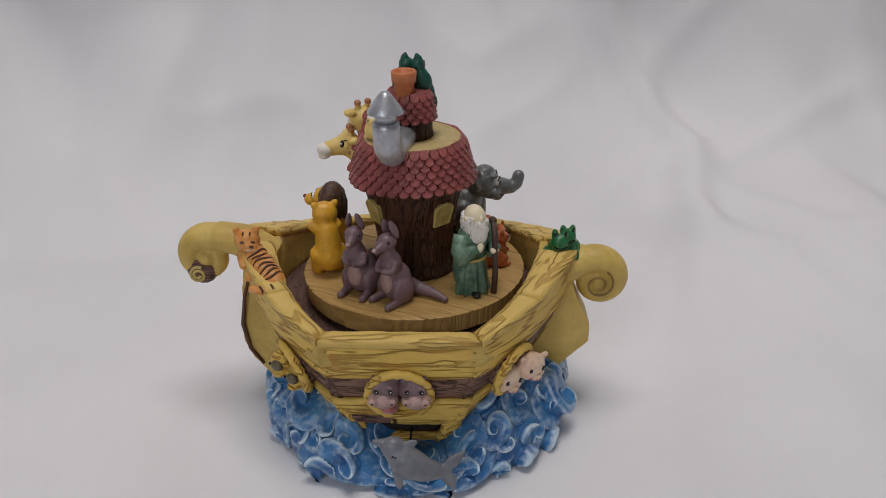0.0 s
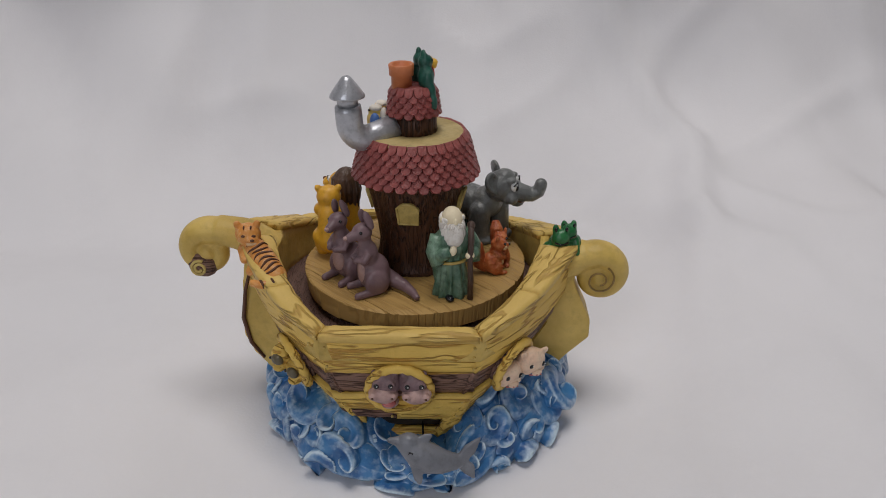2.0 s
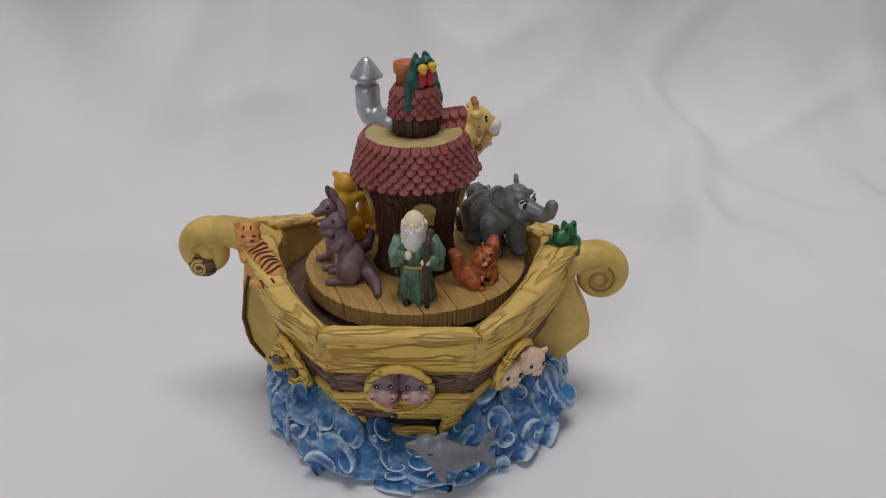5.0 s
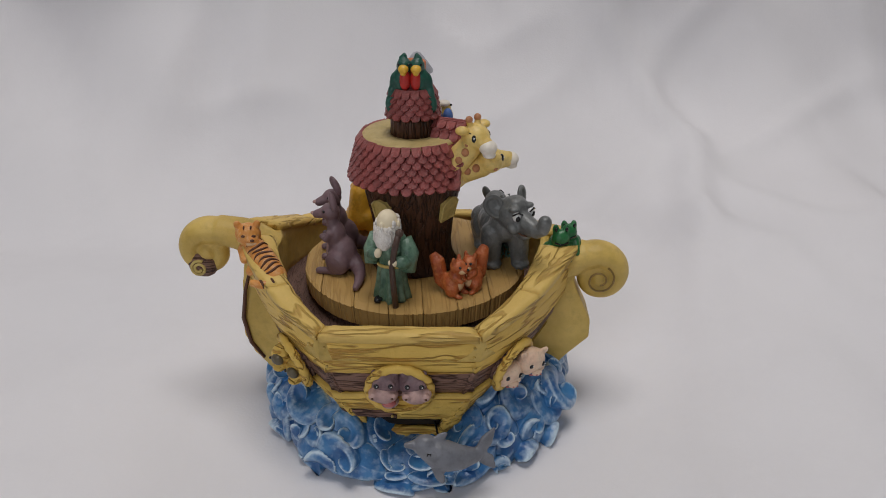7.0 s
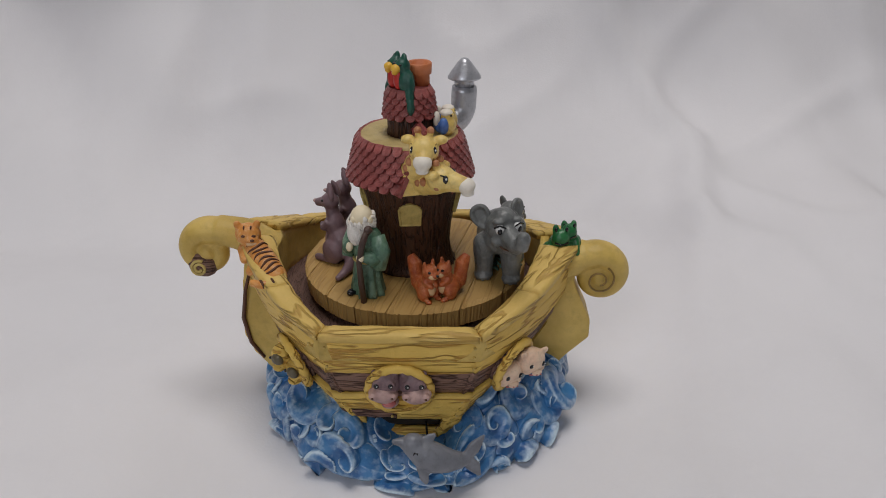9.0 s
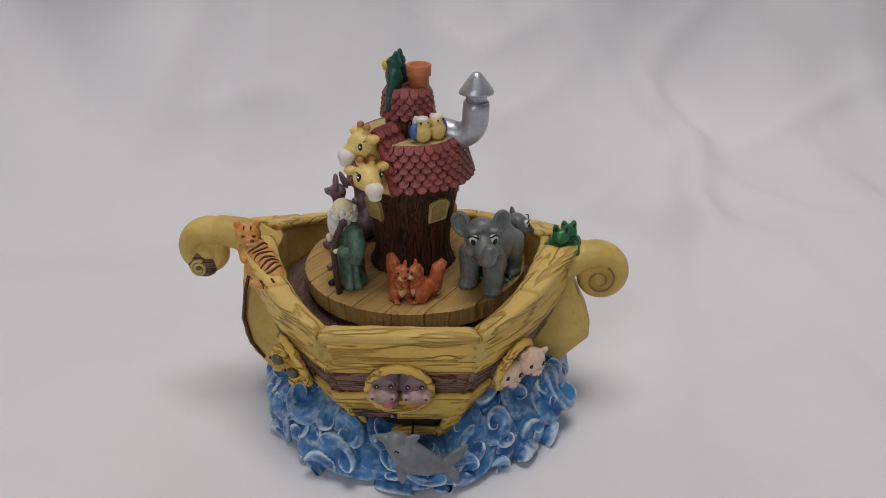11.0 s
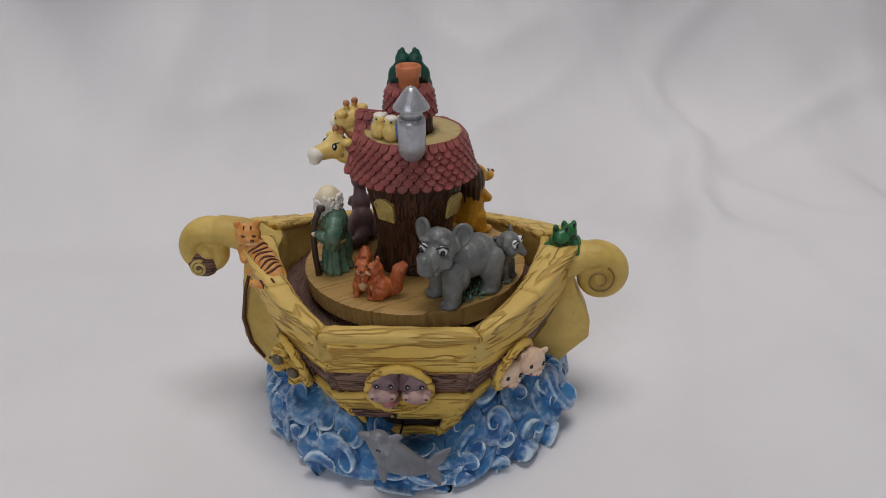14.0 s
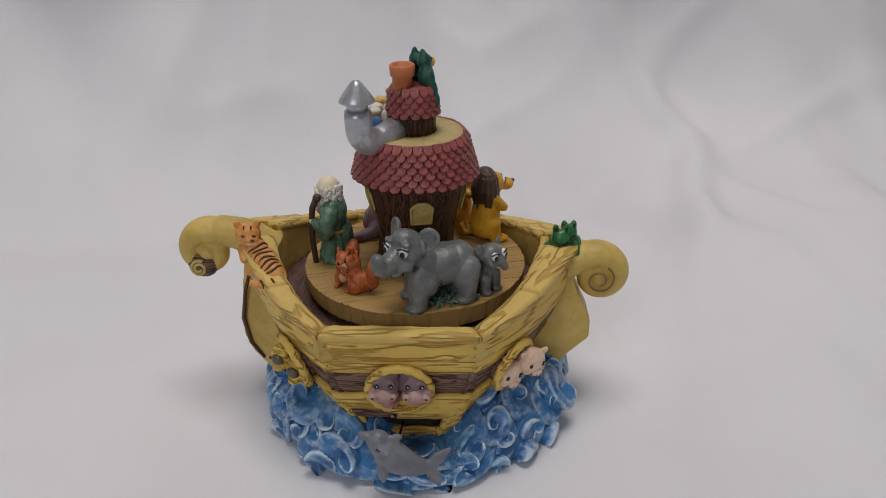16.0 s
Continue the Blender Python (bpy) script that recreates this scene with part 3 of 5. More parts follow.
def hippo_heads(ob):
    for x, y, dx, mouth in ((-0.0046, 0.0002, -0.0008, True), (0.0049, 0.0, 0.0010, False)):
        bm = bmesh.new()
        ell(bm, (x, y + 0.0012, 0.0006), (0.0058, 0.0056, 0.0046))
        for e in (-1, 1):
            ell(bm, (x + e * 0.0036, y + 0.0058, 0.0014), (0.0011, 0.0011, 0.0010))
            ell(bm, (x + e * 0.0024 + dx * 0.5, y + 0.0030, 0.0044), (0.0016, 0.0015, 0.0010))
        sculpt("hippo_head", bm, M_HIPPO, ob, "mauve-brown hippopotamus head", 0.0004, 3)
        bm = bmesh.new()
        ell(bm, (x + dx, y - 0.0020, 0.0036), (0.0052, 0.0036, 0.0034), (0, 0, -6 if mouth else 6))
        for e in (-1, 1):
            ell(bm, (x + dx + e * 0.0032, y - 0.0008, 0.0062), (0.0016, 0.0015, 0.0013))
        if mouth:
            ell(bm, (x + 0.0012, y - 0.0066, 0.0030), (0.0032, 0.0013, 0.0032), (0, 0, 6))
        sculpt("snout", bm, M_PINK, ob, "mottled pinkish muzzle", 0.0004, 3)
        for e in (-1, 1):
            c = (x + e * 0.0024 + dx * 0.5, y + 0.0030, 0.0052)
            dot("eye", ob, c, (0.0009, 0.0011, 0.0007), M_BLACK)
            dot("eye_glint", ob, (c[0] + 0.0003, c[1] + 0.0004, c[2] + 0.0006), 0.00022, M_EYEWHITE)
            dot("nostril", ob, (x + dx + e * 0.0033, y - 0.0006, 0.0074), (0.0005, 0.0004, 0.0003), M_STRIPE)
        if mouth:
            dot("tongue", ob, (x + 0.0010, y - 0.0053, 0.0050), (0.0025, 0.0012, 0.0016), M_TONGUE, "pink open mouth")


def pig_heads(ob):
    for x, y in ((-0.0042, -0.0014), (0.0048, 0.0018)):
        bm = bmesh.new()
        ell(bm, (x, y, 0.0012), (0.0057, 0.0051, 0.0044))
        for e in (-1, 1):
            ell(bm, (x + e * 0.0026 + 0.0006, y - 0.0022, 0.0030), (0.0022, 0.0020, 0.0022))
            ell(bm, (x + e * 0.0043, y + 0.0040, 0.0016), (0.0019, 0.0013, 0.0010), (0, 0, e * 35))
        sculpt("pig_head", bm, M_PIG, ob, "pale cream-pink pig head", 0.0004, 3)
        dot("snout", ob, (x + 0.0010, y - 0.0024, 0.0052), (0.0021, 0.0015, 0.0014), M_PIG)
        for e in (-1, 1):
            c = (x + e * 0.0025 + 0.0004, y + 0.0009, 0.0047)
            dot("eye", ob, c, (0.0009, 0.0011, 0.0007), M_BLACK)
            dot("eye_glint", ob, (c[0] + 0.0003, c[1] + 0.0004, c[2] + 0.0006), 0.00022, M_EYEWHITE)
            dot("nostril", ob, (x + 0.0010 + e * 0.0008, y - 0.0024, 0.0065), 0.00034, M_TONGUE)
        part("smile", tube(bmesh.new(), [(x - 0.0010, y - 0.0042, 0.0044), (x + 0.0010, y - 0.0046, 0.0048), (x + 0.0030, y - 0.0042, 0.0044)], 0.00022, 6), M_TONGUE, ob)


def duck_heads(ob):
    for x, y, mat in ((-0.0030, 0.0030, M_YELLOW), (0.0030, -0.0010, M_YELLOW)):
        bm = bmesh.new()
        ell(bm, (x, y, 0.0015), (0.0042, 0.0044, 0.0042))
        ell(bm, (x + 0.0004, y - 0.0026, 0.0045), (0.0030, 0.0013, 0.0028))
        sculpt("bird_head", bm, mat, ob, "ochre bird head", 0.0004, 3)
        dot("cap", ob, (x + 0.0012, y + 0.0012, 0.0048), (0.0026, 0.0022, 0.0018), M_CAP, "dull olive-brown cap")
        dot("eye", ob, (x - 0.0022, y + 0.0010, 0.0052), 0.0006, M_BLACK)


def build_portholes(ark):
    porthole(ark, 0, 0.49, -0.0212, 0.0100, hippo_heads, 0, (0, 0.0016, -0.0012))
    porthole(ark, 1, 0.355, -0.0218, 0.0092, pig_heads, -24, (0.0006, 0.0004, 0.0018))
    porthole(ark, 5, 0.62, -0.0225, 0.0092, duck_heads, 20, (0, 0, 0.0010))
    dot("flower", ark, hull_point(5, 0.22, -0.036, 0.002), (0.0022, 0.0022, 0.0022), M_PINK, "small pink bud by the bow")


# ---------------------------------------------------------------- waves
WAVE_PROFILE = ((0.0525, 0.0004), (0.0560, 0.0015), (0.0580, 0.006), (0.0568, 0.012), (0.0535, 0.0175), (0.0485, 0.0220), (0.0420, 0.0250), (0.0350, 0.0265), (0.0270, 0.0268))


def build_waves():
    """A sea of curling lobes: every lobe is a dome cut by a spiral with rolled lips, and meets its neighbours in a valley."""
    w = thing("wave_base", pose(0.0, -0.0018, 0), "sculpted blue resin sea of curling waves with white foam", "waves")
    rnd = random.Random(23)
    prof = np.array(WAVE_PROFILE)
    step = np.hypot(*np.diff(prof, axis=0).T)
    arc = np.concatenate([[0], np.cumsum(step)])
    nu, nv, mean = 1120, 120, 0.0545
    u = np.arange(nu) * math.tau / nu
    v = np.linspace(0, arc[-1], nv)
    rad, hgt = np.interp(v, arc, prof[:, 0]), np.interp(v, arc, prof[:, 1])
    dr, dz = np.gradient(rad, v), np.gradient(hgt, v)
    soft = np.ones(9) / 9
    dr, dz = (np.convolve(np.pad(q, 4, mode="edge"), soft, "valid") for q in (dr, dz))
    size = np.hypot(dr, dz)
    nr, nz = dz / size, -dr / size
    U, V = np.meshgrid(u * mean, v)
    best = np.full(U.shape, -1.0)
    lip_best, out_u, out_v = np.zeros(U.shape), np.zeros(U.shape), np.zeros(U.shape)
    owner = np.zeros(U.shape, dtype=int)
    count = 0
    for row, vv in enumerate((0.0055, 0.0150, 0.0245, 0.0340)):
        n = (29, 27, 25, 22)[row]
        for i in range(n):
            cu = (i + 0.5 * (row % 2) + rnd.uniform(-0.30, 0.30)) / n * math.tau * mean
            cv = vv + rnd.uniform(-0.0024, 0.0024)
            big = rnd.choice((0.0068, 0.0084, 0.0100, 0.0118))
            hand, arms, turns, phase = rnd.choice((-1, 1)), rnd.choice((1, 1, 2)), rnd.uniform(1.0, 1.45), rnd.random()
            stretch, lean = rnd.uniform(0.75, 1.0), rnd.uniform(0, math.pi)
            du = (U - cu + math.pi * mean) % (math.tau * mean) - math.pi * mean
            dv = V - cv
            a = du * math.cos(lean) + dv * math.sin(lean)
            b = (-du * math.sin(lean) + dv * math.cos(lean)) / stretch
            d = np.hypot(a, b) / big
            near = d < 1.25
            f = np.arctan2(b, a)
            p = (hand * f / math.tau * arms + turns * np.minimum(d, 1.3) ** 0.8 + phase) % 1.0
            lip = np.where(p < 0.78, np.sin(np.minimum(p / 0.78, 1) * math.pi / 2) ** 2.2, 1 - np.clip((p - 0.78) / 0.22, 0, 1) ** 1.2)
            h = big * (0.34 * (1 - d * d) + 0.42 * lip * np.clip(1.25 - d, 0, 1) * np.clip(d * 4 + 0.2, 0, 1))
            h = np.where(near, h, -1.0) + 0.0008 * math.sin(count * 2.7)
            win = h > best
            best = np.where(win, h, best)
            owner = np.where(win, count, owner)
            lip_best = np.where(win, lip * big, lip_best)
            flat = np.maximum(np.hypot(du, dv), 1e-6)
            out_u, out_v = np.where(win, du / flat, out_u), np.where(win, dv / flat, out_v)
            count += 1
    # the lobes fade out where they meet the cloth
    foot = np.clip(V / 0.0035, 0, 1)
    lip_best = lip_best * foot
    best = np.clip(best, -0.0012, None)
    # lips lean outward over the groove beyond them
    ang = u[None, :] + 0.16 * lip_best * out_u / mean
    lift = (best - 0.0024) * foot
    R = rad[:, None] + nr[:, None] * lift + 0.16 * lip_best * out_v * (dr / size)[:, None]
    Z = hgt[:, None] + nz[:, None] * lift + 0.16 * lip_best * out_v * (dz / size)[:, None]
    away = np.abs((np.degrees(ang) - 270 + 180) % 360 - 180)
    Z = np.maximum(Z * (0.36 + 0.64 * np.clip((away - 11) / 24, 0, 1)), 0.0004)
    X, Y = R * np.cos(ang), R * 0.985 * np.sin(ang)
    quads = {}
    own = owner.tolist()
    for j in range(nv - 1):
        for i in range(nu):
            quads.setdefault(own[j][i], []).append((j * nu + i, j * nu + (i + 1) % nu, (j + 1) * nu + (i + 1) % nu, (j + 1) * nu + i))
    points = np.stack([X, Y, Z], axis=-1).reshape(-1, 3)
    for faces in quads.values():
        used = np.unique(np.array(faces))
        place = {int(q): k for k, q in enumerate(used)}
        me = bpy.data.meshes.new("wave")
        me.from_pydata(points[used].tolist(), [], [[place[q] for q in f] for f in faces])
        me.shade_smooth()
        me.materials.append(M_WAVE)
        new("wave", me).parent = w
    # the core that the lobes stand on
    core = [(0.0005, 0.0003), (0.0505, 0.0003), (0.0520, 0.004), (0.0500, 0.0075), (0.0005, 0.0080)]
    part("sea", lathe(bmesh.new(), core, 72), M_WATER, w, "deep blue water body")
    return w


# ---------------------------------------------------------------- turning platform
def build_platform():
    p = thing("turning_platform", pose(0, 0, DT), "round tan plank platform that turns inside the hull", "platform")
    R, dirn, width = 0.0413, radians(-60), 0.0118
    for i in range(-4, 4):
        lo, hi = max(i * width + 0.0016 + 0.00009, -R + 0.0004), min((i + 1) * width + 0.0016 - 0.00009, R - 0.0004)
        if hi <= lo:
            continue
        n = 18
        top, low = [], []
        for j in range(25):
            q = lerp(lo, hi, j / 24)
            cut = max(0.0, noise.noise(Vector((q * 1900, i * 3.1, 0.5)))) * 0.0011
            half = math.sqrt(max(R * R - q * q, 1e-7)) - min(cut, 0.0006)
            rt, rl = [], []
            for u in range(n + 1):
                s = lerp(-half, half, u / n)
                x, y = s * math.cos(dirn) - q * math.sin(dirn), s * math.sin(dirn) + q * math.cos(dirn)
                edge = -0.00022 if j in (0, 24) else (-0.0006 if u in (0, n) else 0.0)
                rt.append(Vector((x, y, edge + 0.00018 * noise.noise(Vector((x * 150, y * 150, i))))))
                rl.append(Vector((x * (0.985 if u in (0, n) else 1), y * (0.985 if u in (0, n) else 1), -0.0073)))
            top.append(rt)
            low.append(rl)
        o = part("plank", slab(bmesh.new(), top, low), M_DISC, p, smooth=False)
        o.data.transform(Matrix.Rotation(-dirn, 4, "Z"))
        o.matrix_local = Matrix.Rotation(dirn, 4, "Z")
    part("hub", lathe(bmesh.new(), [(0.0005, -0.0104), (0.012, -0.0104), (0.012, -0.0072), (0.0005, -0.0072)], 32), M_STRIPE, p, "dark hub under the planks")
    return p


# ---------------------------------------------------------------- the house
def shingle_mesh(w, h, th=0.0007):
    """A scalloped shingle: x along the eave, y down the slope, z outward; 40 triangles."""
    bm = bmesh.new()
    out = [(-w / 2, h * 0.5), (-w / 2, -h * 0.1), (-w * 0.38, -h * 0.36), (-w * 0.17, -h * 0.48), (w * 0.17, -h * 0.48), (w * 0.38, -h * 0.36),
           (w / 2, -h * 0.1), (w / 2, h * 0.5)]
    top = [bm.verts.new((x * 0.92, y * 0.96, th * (1.0 if y < h * 0.3 else 0.35) * (1.0 if abs(x) < w * 0.4 else 0.75))) for x, y in out]
    mid = [bm.verts.new((x, y, th * 0.3 if y < h * 0.3 else 0.0)) for x, y in out]
    low = [bm.verts.new((x * 0.97, y, -th * 0.6)) for x, y in out]
    bm.faces.new(top)
    bm.faces.new(low[::-1])
    for i in range(len(out)):
        j = (i + 1) % len(out)
        bm.faces.new((top[i], mid[i], mid[j], top[j]))
        bm.faces.new((mid[i], low[i], low[j], mid[j]))
    o = mesh_ob("shingle", bm, M_SHINGLE, False)
    me = o.data
    bpy.data.objects.remove(o)
    return me


def lay(me, parent, p, n, down, scale=1.0):
    """A shingle at p with outward normal n, its tip pointing along 'down'."""
    n, y = Vector(n).normalized(), -Vector(down).normalized()
    x = y.cross(n).normalized()
    m = Matrix((x, n.cross(x), n)).transposed().to_4x4()
    m.translation = p
    o = new("shingle", me)
    o.parent, o.matrix_local = parent, m @ Matrix.Diagonal((scale, 1, 1, 1))
    return o


HOUSE_OFF = Vector((0.0009, -0.0004, 0))
DORMER = radians(57)


def build_house():
    h = thing("round_house", pose(0, 0, D), "round dark bark house with red shingle roofs, silver stovepipe and birds", "house")
    c = (HOUSE_OFF.x, HOUSE_OFF.y)
    rnd = random.Random(2)
    # bark wall, flared to the eave, ridged
    bm = bmesh.new()
    seg, rows = 96, []
    for r, z in ((0.0160, 0.0040), (0.0150, 0.0052), (0.0140, 0.0085), (0.0135, 0.013), (0.0143, 0.020), (0.0161, 0.029), (0.0182, 0.0385), (0.0190, 0.0430), (0.004, 0.0430)):
        row = []
        for k in range(seg):
            a = k * math.tau / seg
            d = 0.0005 * noise.noise(Vector((math.cos(a) * 9, math.sin(a) * 9, z * 25))) + 0.00022 * math.sin(k * 2.1 + 3 * noise.noise(Vector((k * 0.3, z * 40, 0))))
            row.append(bm.verts.new((c[0] + (r + d) * math.cos(a), c[1] + (r + d) * math.sin(a), z)))
        rows.append(row)
    for a, b in zip(rows, rows[1:]):
        for k in range(seg):
            bm.faces.new((a[k], a[(k + 1) % seg], b[(k + 1) % seg], b[k]))
    bm.faces.new(rows[-1])
    bm.faces.new(rows[0][::-1])
    part("wall", bm, M_TRUNK, h, "dark brown bark-grained wall")
    # four arched windows
    for deg in (44, 131, 226, 315):
        a = radians(deg)
        tilt = -15
        m = Matrix.Translation((c[0] + 0.0166 * math.cos(a), c[1] + 0.0166 * math.sin(a), 0.0290)) @ pose(0, 0, 0, 0, 0, deg + 90) @ pose(0, 0, 0, 90 - tilt, 0, 0)
        w, t = 0.0038, 0.0042
        outline = [(-w * 0.9, -t), (w * 0.9, -t), (w, t * 0.6), (w * 0.6, t * 0.95), (0, t * 1.1), (-w * 0.6, t * 0.95), (-w, t * 0.6)]
        bm = bmesh.new()
        f = [bm.verts.new((x, y, 0.0004)) for x, y in outline]
        b = [bm.verts.new((x, y, -0.002)) for x, y in outline]
        bm.faces.new(f)
        bm.faces.new(b[::-1])
        for i in range(len(f)):
            j = (i + 1) % len(f)
            bm.faces.new((f[i], b[i], b[j], f[j]))
        win = part("window", bm, M_WINDOW, h, "arched cream-yellow window", False)
        win.matrix_local = m
        rim = tube(bmesh.new(), [Vector((x, y, 0.0004)) for x, y in outline + outline[:1]], [0.00048] * 8, 8, caps=False)
        part("window_frame", rim, M_WINDOW, win)
    # main roof
    slope = [(0.0216, 0.0396), (0.0176, 0.0540)]
    bm = lathe(bmesh.new(), [(0.0188, 0.0394), (0.0212, 0.0396), (0.0174, 0.0535), (0.0164, 0.0535)], 64, c)
    roof = part("roof", bm, M_SHINGLE, h, "conical roof of brick-red scalloped shingles")
    part("ledge", lathe(bmesh.new(), [(0.0005, 0.0512), (0.0172, 0.0512), (0.0177, 0.0535), (0.0168, 0.0541), (0.0005, 0.0539)], 64, c), M_LEDGE, h, "flat tan roof ledge")
    me = shingle_mesh(0.0039, 0.0036, 0.0010)
    nrow, per = 7, 34
    for j in range(nrow):
        v = (j + 0.32) / nrow
        r, z = lerp(*[q[0] for q in slope], v), lerp(*[q[1] for q in slope], v)
        for i in range(per):
            a = math.tau * (i + 0.5 * (j % 2) + rnd.uniform(-0.06, 0.06)) / per
            da = abs((a - DORMER + math.pi) % math.tau - math.pi)
            if da < 0.40 - 0.022 * j:
                continue
            out = Vector((math.cos(a), math.sin(a), 0))
            n = (out * 0.96 + Vector((0, 0, 0.27)))
            down = out * 0.27 - Vector((0, 0, 0.96))
            n = (n - down * 0.16).normalized()
            down = (down - n * down.dot(n)).normalized()
            lay(me, roof, Vector((c[0], c[1], 0)) + out * (r + 0.00035) + Vector((0, 0, z + rnd.uniform(-0.0002, 0.0002))), n, down, r / 0.0216 * rnd.uniform(0.92, 1.02))
    # turret on top
    tc = (c[0] + 0.0003, c[1] + 0.0008)
    bm = bmesh.new()
    rows = []
    for r, z in ((0.0082, 0.0536), (0.0078, 0.056), (0.0079, 0.0645), (0.004, 0.0645)):
        rows.append([bm.verts.new((tc[0] + (r + 0.00025 * math.sin(k * 2.3)) * math.cos(k * math.tau / 60), tc[1] + (r + 0.00025 * math.sin(k * 2.3)) * math.sin(k * math.tau / 60), z)) for k in range(60)])
    for a, b in zip(rows, rows[1:]):
        for k in range(60):
            bm.faces.new((a[k], a[(k + 1) % 60], b[(k + 1) % 60], b[k]))
    bm.faces.new(rows[-1])
    bm.faces.new(rows[0][::-1])
    part("turret_wall", bm, M_TRUNK, h, "dark bark turret wall")
    tr = part("turret_roof", lathe(bmesh.new(), [(0.0005, 0.0615), (0.0083, 0.0615), (0.0070, 0.0702), (0.0005, 0.0708)], 48, tc), M_SHINGLE, h, "small roof of brick-red shingles")
    me2 = shingle_mesh(0.0036, 0.0035, 0.0008)
    for j in range(5):
        v = (j + 0.25) / 5
        r, z = lerp(0.0084, 0.0071, v), lerp(0.0613, 0.0704, v)
        for i in range(16):
            a = math.tau * (i + 0.5 * (j % 2) + rnd.uniform(-0.08, 0.08)) / 16
            out = Vector((math.cos(a), math.sin(a), 0))
            down = out * 0.23 - Vector((0, 0, 0.97))
            n = (out * 0.97 + Vector((0, 0, 0.23)) - down * 0.16).normalized()
            down = (down - n * down.dot(n)).normalized()
            lay(me2, tr, Vector((tc[0], tc[1], 0)) + out * (r + 0.0003) + Vector((0, 0, z)), n, down, r / 0.0088)
    # terracotta chimney pot
    ch = radians(168)
    cc = (tc[0] + 0.0042 * math.cos(ch), tc[1] + 0.0042 * math.sin(ch))
    pot = lathe(bmesh.new(), [(0.0005, 0.0685), (0.0036, 0.0685), (0.0035, 0.0740), (0.0042, 0.0742), (0.0044, 0.0777), (0.0040, 0.0781), (0.0032, 0.0778), (0.0030, 0.0748), (0.0005, 0.0746)], 32, cc)
    part("chimney_pot", pot, M_TERRA, h, "orange terracotta chimney pot")
    # stovepipe
    pd = radians(169.7)
    out = Vector((math.cos(pd), math.sin(pd), 0))
    base = Vector((0.001, 0, -0.0007))
    pts = [base + out * 0.0070 + Vector((0, 0, 0.0572)), base + out * 0.0150 + Vector((0, 0, 0.0550))]
    for i in range(9):
        a = radians(90 * i / 8)
        pts.append(base + out * (0.0176 + 0.0062 * math.sin(a)) + Vector((0, 0, 0.0545 + 0.0062 * (1 - math.cos(a)))))
    pts += [base + out * 0.0240 + Vector((0, 0, 0.0650)), base + out * 0.0241 + Vector((0, 0, 0.0668))]
    pipe = part("stovepipe", tube(bmesh.new(), pts, [0.0044] + [0.0046] * (len(pts) - 2) + [0.0044], 24), M_SILVER, h, "bent silver stovepipe")
    top = base + out * 0.0241
    part("pipe_neck", lathe(bmesh.new(), [(0.0005, 0.066), (0.0036, 0.066), (0.0036, 0.0705), (0.0005, 0.0705)], 24, top[:2]), M_SILVER, pipe)
    cone = lathe(bmesh.new(), [(0.0005, 0.0688), (0.0050, 0.0688), (0.0060, 0.0692), (0.0059, 0.0699), (0.0047, 0.0717), (0.0023, 0.0750), (0.0013, 0.0761), (0.0004, 0.0764)], 28, top[:2])
    part("pipe_cap", cone, M_SILVER, pipe, "conical silver pipe cap")
    build_dormer(h, me2)
    build_parrots(h, tc)
    build_bluebirds(h, c)
    return h


def build_dormer(h, me):
    """A gabled dormer standing out of the cone with two giraffe heads leaning out of it."""
    rnd = random.Random(6)
    e = Vector((math.cos(DORMER), math.sin(DORMER), 0))
    t = Vector((-math.sin(DORMER), math.cos(DORMER), 0))

    def at(o, s, z):
        return e * o + t * s + Vector((0, 0, z))
    bm = bmesh.new()
    outer = [at(0.0218, -0.0086, 0.0385), at(0.0218, 0.0086, 0.0385), at(0.0198, 0.0006, 0.0592)]
    inner = [at(0.008, -0.0086, 0.0385), at(0.008, 0.0086, 0.0385), at(0.006, 0.0006, 0.0592)]
    a = [bm.verts.new(p) for p in outer]
    b = [bm.verts.new(p) for p in inner]
    bm.faces.new(a)
    bm.faces.new(b[::-1])
    for i in range(3):
        bm.faces.new((a[i], b[i], b[(i + 1) % 3], a[(i + 1) % 3]))
    part("gable", bm, M_GIRAFFE, h, "yellow gable opening of the dormer", False)
    # shingled cheeks
    dr = None
    for side in (-1, 1):
        foot, ridge = at(0.0, side * 0.0096, 0.0385), at(0.0, 0.0006, 0.0602)
        bm = bmesh.new()
        grid_o, grid_i = [], []
        down = (foot - ridge).normalized()
        n = e.cross(down) * (1 if e.cross(down).dot(t * side) > 0 else -1)
        for i in range(5):
            p = ridge.lerp(foot, i / 4)
            grid_o.append([p + e * o + n * 0.0004 for o in (0.007, 0.015, lerp(0.0202, 0.0226, i / 4))])
            grid_i.append([p + e * o - n * 0.0010 for o in (0.007, 0.015, lerp(0.0202, 0.0226, i / 4))])
        dr = part("dormer_roof", slab(bm, grid_o, grid_i), M_SHINGLE, h, "shingled dormer slope", False)
        for j in range(6):
            for i in range(5):
                o = 0.0085 + 0.0036 * (i + 0.5 * (j % 2))
                if o > lerp(0.0198, 0.0226, j / 5):
                    continue
                p = ridge.lerp(foot, (j + 0.6) / 6) + e * o
                nn = (n - down * 0.14).normalized()
                lay(me, dr, p + n * 0.0005, nn, (down - nn * down.dot(nn)).normalized(), rnd.uniform(0.9, 1.02))


